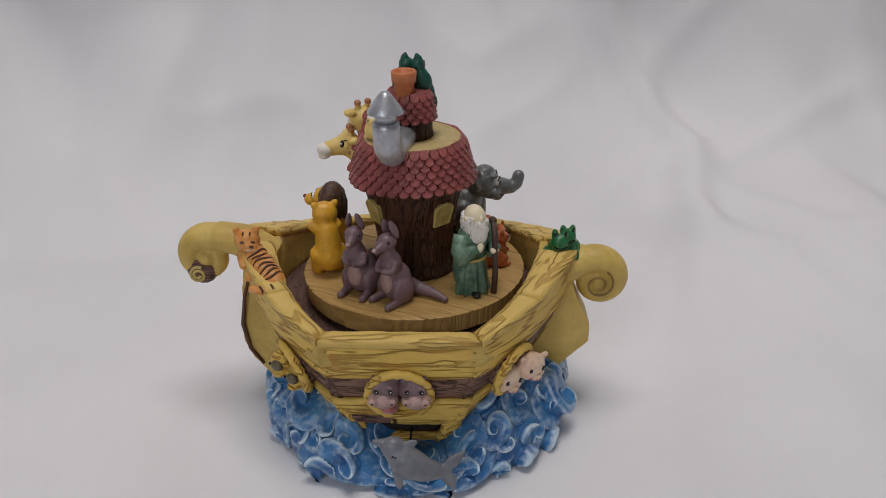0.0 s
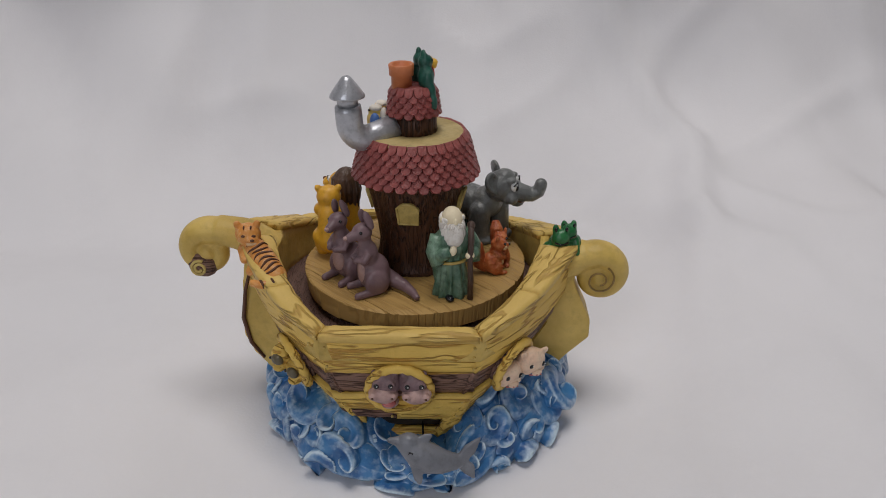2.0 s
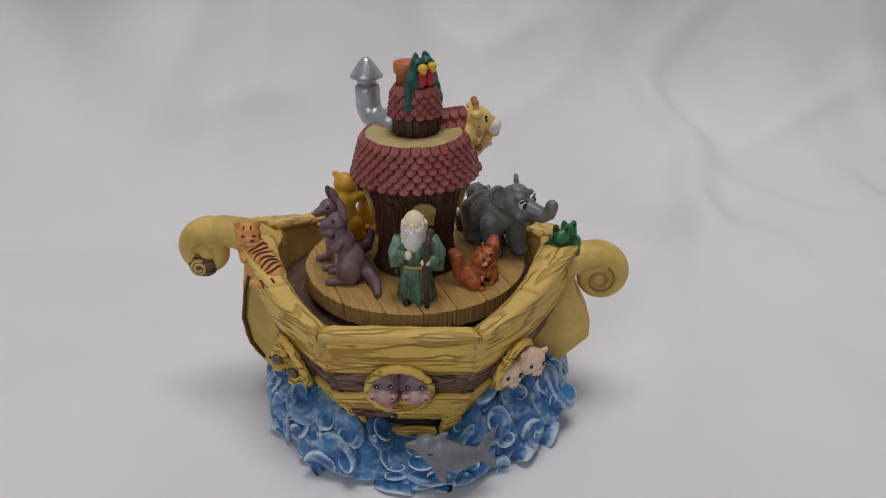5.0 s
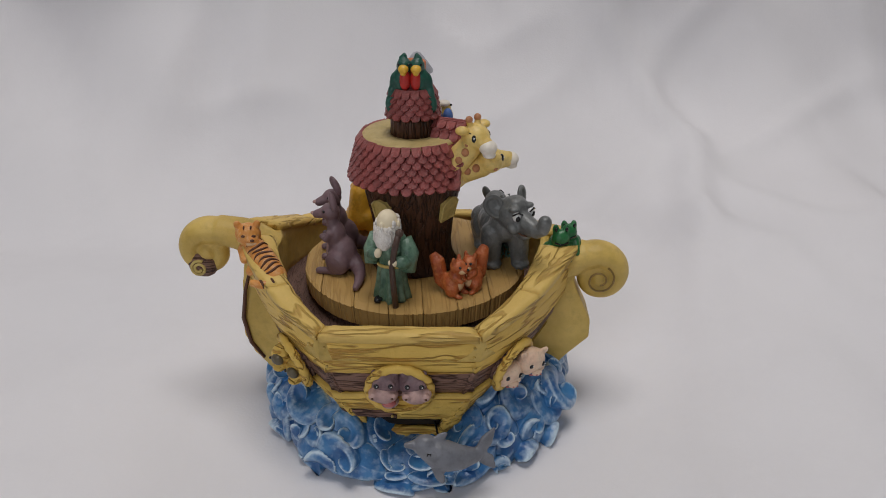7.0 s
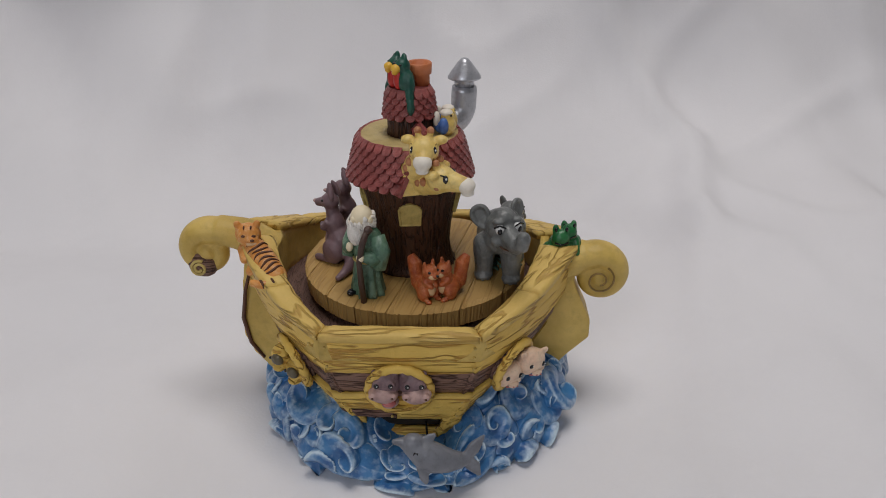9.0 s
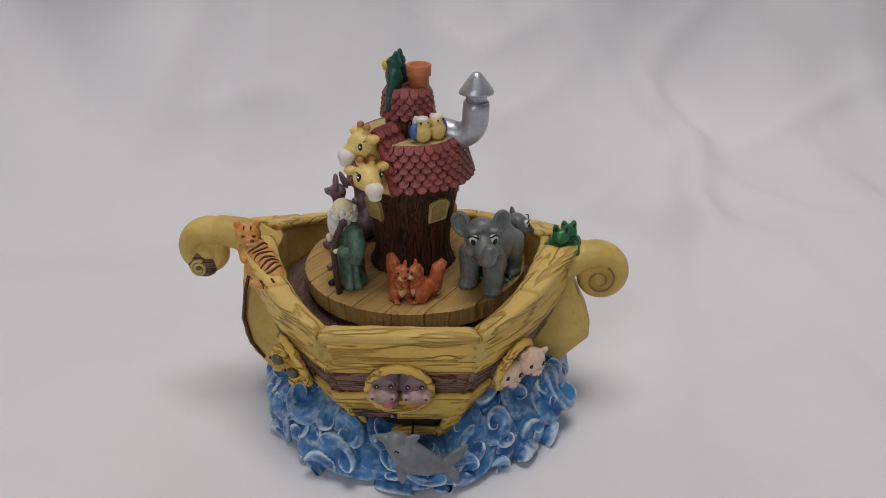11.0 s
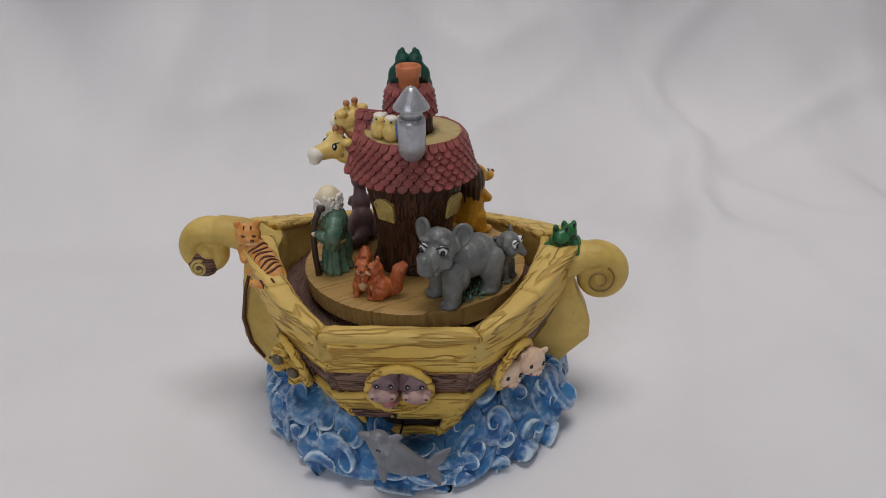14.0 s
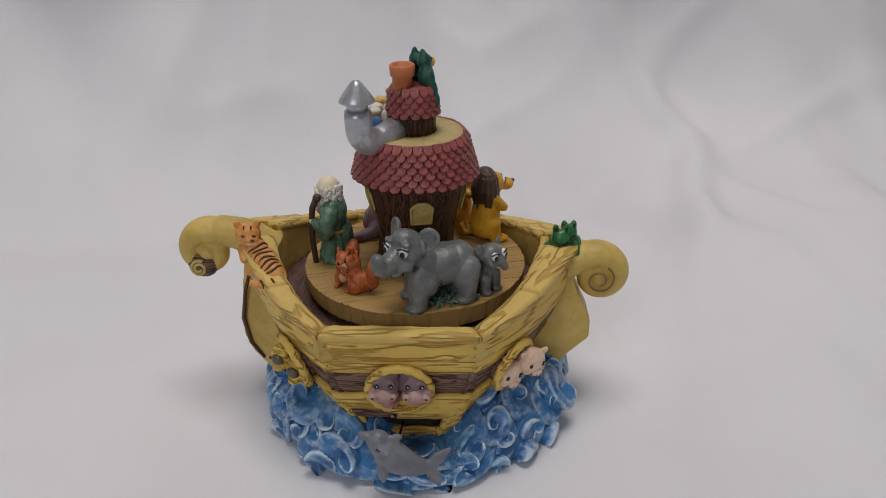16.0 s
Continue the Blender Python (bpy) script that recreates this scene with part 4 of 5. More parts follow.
def build_parrots(h, tc):
    a0 = radians(-12)
    e = Vector((math.cos(a0), math.sin(a0), 0))
    t = Vector((-math.sin(a0), math.cos(a0), 0))
    o = Vector((tc[0], tc[1], 0))
    for s in (-1, 1):
        base = o + e * 0.0034 + t * s * 0.0029 + Vector((0, 0, 0.0703))
        bm = bmesh.new()
        ell(bm, base + Vector((0, 0, 0.00303)) + t * s * 0.00052, (0.00294, 0.00294, 0.00433))
        head = base + Vector((0, 0, 0.00797)) - t * s * 0.00078 + e * 0.0004
        ell(bm, head, (0.00269, 0.00269, 0.00260))
        ell(bm, head + Vector((0, 0, 0.00243)) - e * 0.00070, (0.00104, 0.00104, 0.00190))
        ell(bm, head + Vector((0, 0, 0.00190)) + t * s * 0.00104 - e * 0.0004, (0.00087, 0.00087, 0.00156))
        ell(bm, base + t * s * 0.00260 + Vector((0, 0, 0.00173)), (0.00190, 0.00190, 0.00399))
        ell(bm, base + t * s * 0.00364 + Vector((0, 0, -0.00190)) + e * 0.00070, (0.00156, 0.00156, 0.00364))
        ell(bm, base + t * s * 0.0046 + Vector((0, 0, -0.0050)) + e * 0.0010, (0.0014, 0.0014, 0.0030))
        bird = sculpt("parrot", bm, M_PARROT, h, "dark green parrot with yellow beak and red breast", 0.0004, 3)
        dot("beak", bird, head + e * 0.00269 + Vector((0, 0, -0.00052)), (0.00182, 0.00182, 0.00147), M_BEAK, "yellow beak")
        dot("beak", bird, head + e * 0.00312 + Vector((0, 0, -0.00156)), (0.00113, 0.00113, 0.00113), M_BEAK)
        dot("breast", bird, base + e * 0.00182 + Vector((0, 0, 0.00347)) - t * s * 0.00104, (0.00199, 0.00199, 0.00364), M_RED, "red breast")
        for f in (-1, 1):
            dot("eye", bird, head + e * 0.00182 + t * f * 0.00164 + Vector((0, 0, 0.00078)), 0.00043, M_BLACK)


def build_bluebirds(h, c):
    for deg, s in ((115, -1), (138, 1)):
        a = radians(deg)
        e = Vector((math.cos(a), math.sin(a), 0))
        t = Vector((-math.sin(a), math.cos(a), 0))
        b = Vector((c[0], c[1], 0.0540)) + e * 0.0140
        bm = bmesh.new()
        ell(bm, b + Vector((0, 0, 0.00343)), (0.00309, 0.00309, 0.00365))
        ell(bm, b + Vector((0, 0, 0.00663)) - t * s * 0.0004, (0.00240, 0.00240, 0.00217))
        bird = sculpt("bluebird", bm, M_GIRAFFE, h, "small blue and white bird with pale yellow breast", 0.0004, 2)
        dot("wing", bird, b + t * s * 0.00275 + Vector((0, 0, 0.00388)) - e * 0.0004, (0.00183, 0.00183, 0.00297), M_BIRDBLUE, "blue wing")
        dot("wing", bird, b - e * 0.00252 + Vector((0, 0, 0.00343)), (0.00217, 0.00217, 0.00297), M_BIRDBLUE)
        dot("crown", bird, b + Vector((0, 0, 0.00800)) - e * 0.00034, (0.00229, 0.00229, 0.00114), M_WHITE, "white crown")
        dot("tail", bird, b - e * 0.00343 + t * s * 0.00114 + Vector((0, 0, 0.00571)), (0.00137, 0.00137, 0.00275), M_WHITE)
        for f in (-1, 1):
            dot("eye", bird, b + e * 0.00183 + t * f * 0.00126 + Vector((0, 0, 0.00731)), 0.0004, M_BLACK)


build_ark()
build_waves()
PLATFORM = build_platform()
HOUSE = build_house()


# ---------------------------------------------------------------- figurines on the platform
FIGURES = []


def stand(name, r, phi, rz, label, category="figurine", group="", size=1.0):
    a = radians(phi)
    ob = thing(name, pose(r * math.cos(a), r * math.sin(a), DT - 0.0002, 0, 0, rz) @ Matrix.Scale(size, 4), label, category, group)
    FIGURES.append(ob)
    return ob


def eye(parent, c, look_to, r=0.0011):
    """A painted cartoon eye: white, black pupil and a lash."""
    d = Vector(look_to).normalized()
    side = d.cross(Vector((0, 0, 1))).normalized()
    w = dot("eye", parent, c, (r, r, r * 1.25), M_EYEWHITE, "white eye with black pupil")
    dot("pupil", parent, Vector(c) + d * r * 0.55 - Vector((0, 0, r * 0.2)), (r * 0.62, r * 0.62, r * 0.85), M_BLACK)
    part("eyelash", tube(bmesh.new(), [Vector(c) + d * r * 0.5 - side * r * 1.3 + Vector((0, 0, r * 0.5)), Vector(c) + d * r * 0.9 + Vector((0, 0, r * 1.25)),
                                       Vector(c) + d * r * 0.5 + side * r * 1.3 + Vector((0, 0, r * 0.6))], r * 0.2, 6), M_BLACK, parent)
    return w


def build_elephant():
    e = stand("elephant", 0.0318, 33.0, -54 + 90, "grey elephant with raised trunk standing on the platform", "elephant", "", 0.95)
    bm = bmesh.new()
    ell(bm, (0, 0.001, 0.0140), (0.0082, 0.0112, 0.0076))
    ell(bm, (0, 0.0058, 0.0140), (0.0080, 0.0070, 0.0076))
    ell(bm, (0.0005, -0.0080, 0.0160), (0.0066, 0.0066, 0.0066))
    for s in (-1, 1):
        ell(bm, (s * 0.0056, 0.0070, 0.0108), (0.0040, 0.0052, 0.0068), (-8, 0, 0))
        ell(bm, (s * 0.0052, -0.0080, 0.0110), (0.0040, 0.0046, 0.0062), (8, 0, 0))
    for x, y, x2 in ((0.0052, -0.0105, 0.0006), (-0.0048, -0.0085, 0.0), (0.0055, 0.0080, 0.0005), (-0.0052, 0.0084, 0.0)):
        limb(bm, (x, y, 0.0135), (x + x2, y - 0.001, 0.0022), 0.0044, 0.0034)
        ell(bm, (x + x2, y - 0.0022, 0.0016), (0.0037, 0.0040, 0.0018))
    head = Vector((0.0020, -0.0140, 0.0240))
    swing = Matrix.Rotation(radians(30), 3, "Z")

    def hp(x, y, z):
        return head + swing @ (Vector((x, y, z)) * 1.06)
    ell(bm, head, (0.0066, 0.0064, 0.0064))
    ell(bm, hp(0, -0.0012, 0.0036), (0.0044, 0.0044, 0.0034))
    ell(bm, hp(0, -0.0040, -0.0032), (0.0058, 0.0050, 0.0042))
    for s in (-1, 1):
        ell(bm, hp(s * 0.0034, -0.0042, 0.0034), (0.0022, 0.0018, 0.0011))
        ell(bm, hp(s * 0.0040, -0.0046, -0.0036), (0.0024, 0.0024, 0.0024))
    tube(bm, [hp(0, -0.0050, -0.0016), hp(0, -0.0088, -0.0026), hp(0.0003, -0.0120, -0.0030), hp(0.0006, -0.0142, -0.0018), hp(0.0008, -0.0150, 0.0008)],
         [0.0040, 0.0036, 0.0031, 0.0028, 0.0026], 14)
    ell(bm, hp(0.0008, -0.0150, 0.0010), 0.0026)
    ell(bm, hp(0, -0.0062, -0.0064), (0.0030, 0.0028, 0.0018))
    tube(bm, [(0, 0.0135, 0.0180), (0.001, 0.0155, 0.0150), (0.002, 0.0158, 0.0110)], [0.0012, 0.0010, 0.0012], 8)
    sculpt("body", bm, M_GREY, e, "smooth grey elephant body", 0.00045, 3)
    for sx, tilt in ((1, 38), (-1, -34)):
        bm = bmesh.new()
        turn = (-10, tilt * 0.8, 30 + sx * 25)
        lean = pose(0, 0, 0, *turn).to_3x3()
        mid = hp(sx * 0.0066, 0.0026, 0.0030)
        # a rim round a hollow inside
        loop = [mid + lean @ Vector((0.0030 * math.cos(k * math.tau / 24), 0.0, 0.0042 * math.sin(k * math.tau / 24) + 0.0009 * math.cos(k * math.tau / 24) ** 2)) for k in range(25)]
        tube(bm, loop, 0.0009, 8, caps=False)
        ell(bm, mid + lean @ Vector((0, 0.0006, 0)), (0.0030, 0.0007, 0.0042), turn)
        ell(bm, hp(sx * 0.0046, 0.0020, 0.0006), (0.0030, 0.0016, 0.0034))
        sculpt("ear", bm, M_GREY, e, "broad grey ear", 0.0004, 2)
    for sx in (1, -1):
        eye(e, hp(sx * 0.0033, -0.0053, 0.0010), swing @ Vector((sx * 0.35, -1, 0)), 0.0016)
    part("smile", tube(bmesh.new(), [hp(-0.0042, -0.0058, -0.0040), hp(-0.0030, -0.0078, -0.0052), hp(-0.0012, -0.0086, -0.0060)], 0.0003, 6), M_STRIPE, e)
    for x, y in ((0.0058, -0.0115), (-0.0048, -0.0095), (0.006, 0.0080), (-0.0052, 0.0085)):
        for t in (-1, 0, 1):
            dot("toenail", e, (x + t * 0.0018, y - 0.0042 + 0.0008 * abs(t), 0.0010), (0.0009, 0.0008, 0.0008), M_GREY)
    bm = bmesh.new()
    rnd = random.Random(3)
    for i in range(230):
        ell(bm, (rnd.uniform(-0.006, 0.009), rnd.uniform(-0.007, 0.011), rnd.uniform(0.0003, 0.0030)), (0.0004, 0.0004, rnd.uniform(0.0005, 0.0012)), (rnd.uniform(-50, 50), rnd.uniform(-50, 50), 0), 5, 4)
    part("grass_tuft", bm, M_MOSS, e, "green grassy clump under the belly")

    b = stand("elephant_calf", 0.0358, 60, 62 + 90, "small grey elephant calf peeping from behind", "elephant", "", 0.88)
    bm = bmesh.new()
    ell(bm, (0, 0.003, 0.0085), (0.0050, 0.0062, 0.0056))
    for x, y in ((0.0030, -0.0015), (-0.0030, -0.0015), (0.0032, 0.0065), (-0.0032, 0.0065)):
        limb(bm, (x, y, 0.0070), (x, y - 0.0006, 0.0016), 0.0026, 0.0022)
        ell(bm, (x, y - 0.0012, 0.0010), (0.0024, 0.0026, 0.0011))
    hd = Vector((0, -0.0022, 0.0165))
    ell(bm, hd, (0.0054, 0.0048, 0.0048))
    for s in (-1, 1):
        ell(bm, hd + Vector((s * 0.0026, -0.0026, -0.0020)), (0.0026, 0.0024, 0.0024))
    tube(bm, [hd + Vector((0, -0.0035, -0.0006)), hd + Vector((0.0003, -0.0052, -0.0022)), hd + Vector((0.0008, -0.0062, -0.0034))], [0.0022, 0.0019, 0.0016], 10)
    ell(bm, hd + Vector((0.0008, -0.0062, -0.0034)), 0.0016)
    sculpt("body", bm, M_GREY, b, "smooth grey calf body", 0.00045, 4)
    for sx in (1, -1):
        bm = ell(bmesh.new(), hd + Vector((sx * 0.0052, 0.0012, 0.0022)), (0.0022, 0.0010, 0.0034), (0, sx * 28, sx * 20))
        part("ear", bm, M_GREY, b)
        eye(b, hd + Vector((sx * 0.0026, -0.0039, 0.0012)), (sx * 0.4, -1, 0), 0.0014)


def build_kangaroo(r, phi, facing, k, head_turn, tail, label):
    e = stand("kangaroo", r, phi, facing + 90, label, "kangaroo", "kangaroo pair", 0.98)
    rot = Matrix.Rotation(radians(head_turn), 4, "Z")
    bm = bmesh.new()
    ell(bm, (0, 0.0015, 0.0074 * k), (0.0050, 0.0058, 0.0074 * k))
    ell(bm, (0, -0.0005, 0.0142 * k), (0.0039, 0.0038, 0.0062 * k))
    limb(bm, (0, -0.0010, 0.0175 * k), (0, -0.0018, 0.0215 * k), 0.0028, 0.0024)
    for s in (-1, 1):
        ell(bm, (s * 0.0042, 0.0010, 0.0052), (0.0025, 0.0046, 0.0050), (20, 0, 0))
        limb(bm, (s * 0.0040, 0.0020, 0.0017), (s * 0.0044, -0.0064, 0.0013), 0.0015, 0.0014)
        tube(bm, [(s * 0.0031, -0.0010, 0.0168 * k), (s * 0.0038, -0.0032, 0.0140 * k), (s * 0.0015, -0.0052, 0.0140 * k)], [0.0016, 0.0014, 0.0012], 8)
        ell(bm, (s * 0.0014, -0.0054, 0.0140 * k), 0.0013)
    tube(bm, tail,
         [0.0034, 0.0027, 0.0021, 0.0016, 0.0011], 10)
    hd = Vector((0, -0.0022, 0.0238 * k))
    ell(bm, hd, (0.0033, 0.0037, 0.0033))
    q = rot.to_3x3() @ Vector((0, -1, 0))
    limb(bm, hd + q * 0.0018 - Vector((0, 0, 0.0004)), hd + q * 0.0052 - Vector((0, 0, 0.0012)), 0.0023, 0.0016)
    sculpt("body", bm, M_ROO, e, "mauve-brown kangaroo body", 0.00045, 4)
    side = q.cross(Vector((0, 0, 1)))
    for s in (-1, 1):
        c = hd + side * s * 0.0020 - q * 0.0016 + Vector((0, 0, 0.0046))
        part("ear", ell(bmesh.new(), c, (0.0011, 0.0014, 0.0036), (18, s * 14, 0)), M_ROO, e)
        dot("eye", e, hd + side * s * 0.0024 + q * 0.0018 + Vector((0, 0, 0.0008)), 0.0006, M_BLACK)
    dot("belly", e, (0, -0.0030, 0.0085 * k), (0.0030, 0.0015, 0.0046), M_ROOPALE, "paler belly")
    dot("nose", e, hd + q * 0.0066 - Vector((0, 0, 0.0008)), (0.0009, 0.0009, 0.0007), M_ROOPALE)


def build_squirrel(x, y, facing, label):
    """x: distance from the axis, y: bearing."""
    e = stand("squirrel", x, y, -29 + 90 + facing, label, "squirrel", "squirrel pair", 1.0)
    bm = bmesh.new()
    ell(bm, (0, 0.0006, 0.0042), (0.0037, 0.0038, 0.0042))
    ell(bm, (0, -0.0008, 0.0078), (0.0026, 0.0025, 0.0030))
    for s in (-1, 1):
        ell(bm, (s * 0.0024, -0.0004, 0.0028), (0.0017, 0.0026, 0.0028))
        ell(bm, (s * 0.0022, -0.0030, 0.0007), (0.0011, 0.0018, 0.0008))
        limb(bm, (s * 0.0020, -0.0014, 0.0076), (s * 0.0010, -0.0036, 0.0062), 0.0011, 0.0009)
    hd = Vector((0, -0.0016, 0.0112))
    ell(bm, hd, (0.0027, 0.0029, 0.0026))
    ell(bm, hd + Vector((0, -0.0026, -0.0006)), (0.0014, 0.0014, 0.0012))
    for s in (-1, 1):
        ell(bm, hd + Vector((s * 0.0018, 0.0006, 0.0026)), (0.0007, 0.0008, 0.0015))
    tube(bm, [(0, 0.0030, 0.0014), (0, 0.0056, 0.0040), (0, 0.0058, 0.0080), (0, 0.0066, 0.0112), (0, 0.0088, 0.0136)], [0.0013, 0.0022, 0.0025, 0.0026, 0.0014], 12)
    sculpt("body", bm, M_SQUIRREL, e, "rust-orange squirrel body with bushy tail", 0.00035, 3)
    dot("face", e, hd + Vector((0, -0.0018, -0.0010)), (0.0020, 0.0018, 0.0014), M_CREAM, "cream cheeks")
    dot("belly", e, (0, -0.0024, 0.0050), (0.0018, 0.0014, 0.0030), M_CREAM)
    dot("nose", e, hd + Vector((0, -0.0040, -0.0003)), 0.0005, M_BLACK)
    for s in (-1, 1):
        dot("eye", e, hd + Vector((s * 0.0018, -0.0020, 0.0007)), 0.0005, M_BLACK)


def build_lions():
    e = stand("lion", 0.0319, 134, 126 + 90, "golden-yellow lion with a dark brown mane, standing upright", "lion", "lion pair")
    bm = bmesh.new()
    limb(bm, (0.0005, 0.0005, 0.0068), (0.0, 0.0, 0.0180), 0.0060, 0.0052)
    for s in (-1, 1):
        limb(bm, (s * 0.0030, -0.0008, 0.0080), (s * 0.0034, -0.0024, 0.0016), 0.0036, 0.0024)
        ell(bm, (s * 0.0034, -0.0044, 0.0015), (0.0025, 0.0034, 0.0015))
        limb(bm, (s * 0.0038, -0.0010, 0.0190), (s * 0.0040, -0.0052, 0.0148), 0.0022, 0.0018)
    hd = Vector((0, -0.0026, 0.0238))
    ell(bm, hd, (0.0043, 0.0042, 0.0044))
    ell(bm, hd + Vector((0, -0.0052, -0.0012)), (0.0030, 0.0032, 0.0024))
    tube(bm, [(0.001, 0.0045, 0.0045), (0.003, 0.0075, 0.0030), (0.006, 0.0085, 0.0060)], [0.0014, 0.0011, 0.0013], 8)
    sculpt("body", bm, M_LION, e, "golden-yellow body", 0.0005, 4)
    bm = bmesh.new()
    ell(bm, hd + Vector((0, 0.0034, 0.0002)), (0.0058, 0.0048, 0.0068))
    ell(bm, hd + Vector((0, 0.0034, -0.0048)), (0.0050, 0.0042, 0.0046))
    for i in range(16):
        f = math.tau * i / 16
        tube(bm, [hd + Vector((0.0050 * math.sin(f), 0.0032 + 0.0041 * math.cos(f), 0.0036)), hd + Vector((0.0058 * math.sin(f), 0.0034 + 0.0047 * math.cos(f), -0.0018)),
                  hd + Vector((0.0050 * math.sin(f), 0.0034 + 0.0043 * math.cos(f), -0.0078 + 0.0014 * math.sin(i * 2.4)))], [0.0006, 0.0009, 0.0006], 7)
    sculpt("mane", bm, M_MANE, e, "thick combed dark brown mane", 0.0004, 2)
    for s in (-1, 1):
        eye(e, hd + Vector((s * 0.0020, -0.0034, 0.0012)), (s * 0.3, -1, 0), 0.0009)
    dot("nose", e, hd + Vector((0, -0.0082, -0.0002)), (0.0010, 0.0007, 0.0007), M_STRIPE)

    f = stand("lioness", 0.0318, 160, 78 + 90, "golden-yellow lioness leaning against the lion", "lion", "lion pair", 1.18)
    bm = bmesh.new()
    limb(bm, (0, 0.0005, 0.0060), (0.0, 0.0, 0.0150), 0.0046, 0.0036)
    for s in (-1, 1):
        limb(bm, (s * 0.0028, 0, 0.0070), (s * 0.0030, -0.0020, 0.0015), 0.0032, 0.0022)
        ell(bm, (s * 0.0030, -0.0036, 0.0014), (0.0022, 0.0030, 0.0014))
        limb(bm, (s * 0.0032, -0.0010, 0.0158), (s * 0.0036, -0.0048, 0.0150), 0.0019, 0.0016)
    h2 = Vector((0, -0.0014, 0.0200))
    ell(bm, h2, (0.0040, 0.0038, 0.0038))
    ell(bm, h2 + Vector((0, -0.0036, -0.0010)), (0.0022, 0.0021, 0.0018))
    for s in (-1, 1):
        ell(bm, h2 + Vector((s * 0.0032, 0.0006, 0.0032)), (0.0012, 0.0009, 0.0013))
    sculpt("body", bm, M_LION, f, "golden-yellow body", 0.0005, 4)
    for s in (-1, 1):
        dot("eye", f, h2 + Vector((s * 0.0018, -0.0034, 0.0010)), 0.0005, M_BLACK)


def add_mat(bm, fn, index):
    """Adds lumps to a mesh with their own material slot."""
    before = set(bm.faces)
    fn(bm)
    for f in bm.faces:
        if f not in before:
            f.material_index = index


def build_robed_figure():
    """The robed figurine with a staff: one plain mesh, without features."""
    a = radians(-77)
    r = 0.0298
    bm = bmesh.new()

    def robe(b):
        seg = 48
        rows = []
        for rad, sq, z, fold in ((0.0072, 0.82, 0.0, 0.0012), (0.0070, 0.82, 0.0015, 0.0012), (0.0060, 0.84, 0.006, 0.0010), (0.0055, 0.82, 0.011, 0.0007), (0.0050, 0.80, 0.0135, 0.0001),
                                 (0.0056, 0.82, 0.0165, 0.0006), (0.0068, 0.78, 0.0205, 0.0006), (0.0066, 0.72, 0.0238, 0.0002), (0.0040, 0.75, 0.0262, 0)):
            rows.append([b.verts.new(((rad + fold * math.sin(k * math.tau / seg * 9 + 1.2 * math.sin(k * 0.7))) * math.cos(k * math.tau / seg),
                                      (rad + fold * math.sin(k * math.tau / seg * 9 + 1.2)) * sq * math.sin(k * math.tau / seg), z)) for k in range(seg)])
        for p, q in zip(rows, rows[1:]):
            for k in range(seg):
                b.faces.new((p[k], p[(k + 1) % seg], q[(k + 1) % seg], q[k]))
        b.faces.new(rows[-1])
        b.faces.new(rows[0][::-1])
        # wide hanging sleeves
        tube(b, [(-0.0058, 0.0002, 0.0236), (-0.0078, -0.0008, 0.0180), (-0.0072, -0.0030, 0.0135)], [0.0030, 0.0034, 0.0026], 14)
        tube(b, [(-0.0076, -0.0016, 0.0160), (-0.0050, -0.0046, 0.0185), (-0.0030, -0.0060, 0.0200)], [0.0030, 0.0024, 0.0018], 14)
        tube(b, [(0.0058, 0.0002, 0.0236), (0.0084, -0.0004, 0.0185), (0.0080, -0.0020, 0.0125)], [0.0030, 0.0036, 0.0030], 14)
        tube(b, [(0.0082, -0.0016, 0.0160), (0.0070, -0.0050, 0.0170), (0.0052, -0.0064, 0.0178)], [0.0030, 0.0024, 0.0018], 14)
        ell(b, (-0.0020, 0.003, 0.0090), (0.0050, 0.0040, 0.0090))

    def pale(b):
        ell(b, (-0.0004, -0.0014, 0.0300), (0.0041, 0.0044, 0.0044))
        ell(b, (-0.0022, -0.0066, 0.0200), (0.0015, 0.0013, 0.0019), (0, 20, 0))
        ell(b, (0.0044, -0.0076, 0.0176), (0.0019, 0.0014, 0.0014))
        ell(b, (0.0042, -0.0012, 0.0298), (0.0008, 0.0010, 0.0012))
        ell(b, (-0.0046, -0.0012, 0.0298), (0.0008, 0.0010, 0.0012))
        ell(b, (-0.0006, -0.0054, 0.0302), (0.0010, 0.0010, 0.0013))

    def beard(b):
        rr = random.Random(8)
        ell(b, (-0.0006, -0.0042, 0.0252), (0.0040, 0.0032, 0.0052))
        ell(b, (-0.0006, -0.0010, 0.0280), (0.0050, 0.0044, 0.0034))
        for i in range(90):
            t = rr.uniform(-2.0, 2.0)
            z = rr.uniform(0.0205, 0.0290)
            w = 0.0042 * min(1, (z - 0.0175) / 0.007)
            ell(b, (-0.0006 + w * math.sin(t), -0.0028 - w * 0.92 * math.cos(t), z), (rr.uniform(0.0004, 0.0007),) * 2 + (rr.uniform(0.0009, 0.0017),), (rr.uniform(-10, 25), rr.uniform(-20, 20) - 14 * math.sin(t), 0), 8, 6)
        # woolly hair round the sides and back of the head
        for i in range(120):
            t = rr.uniform(-2.25, 2.25)
            z = rr.uniform(0.0248, 0.0310)
            w = 0.0044 - 0.0004 * abs(z - 0.0280) / 0.003
            q = rr.uniform(0.0006, 0.0010)
            ell(b, (-0.0004 + w * math.sin(t), -0.0008 + w * math.cos(t), z), (q, q, q), (0, 0, 0), 7, 5)

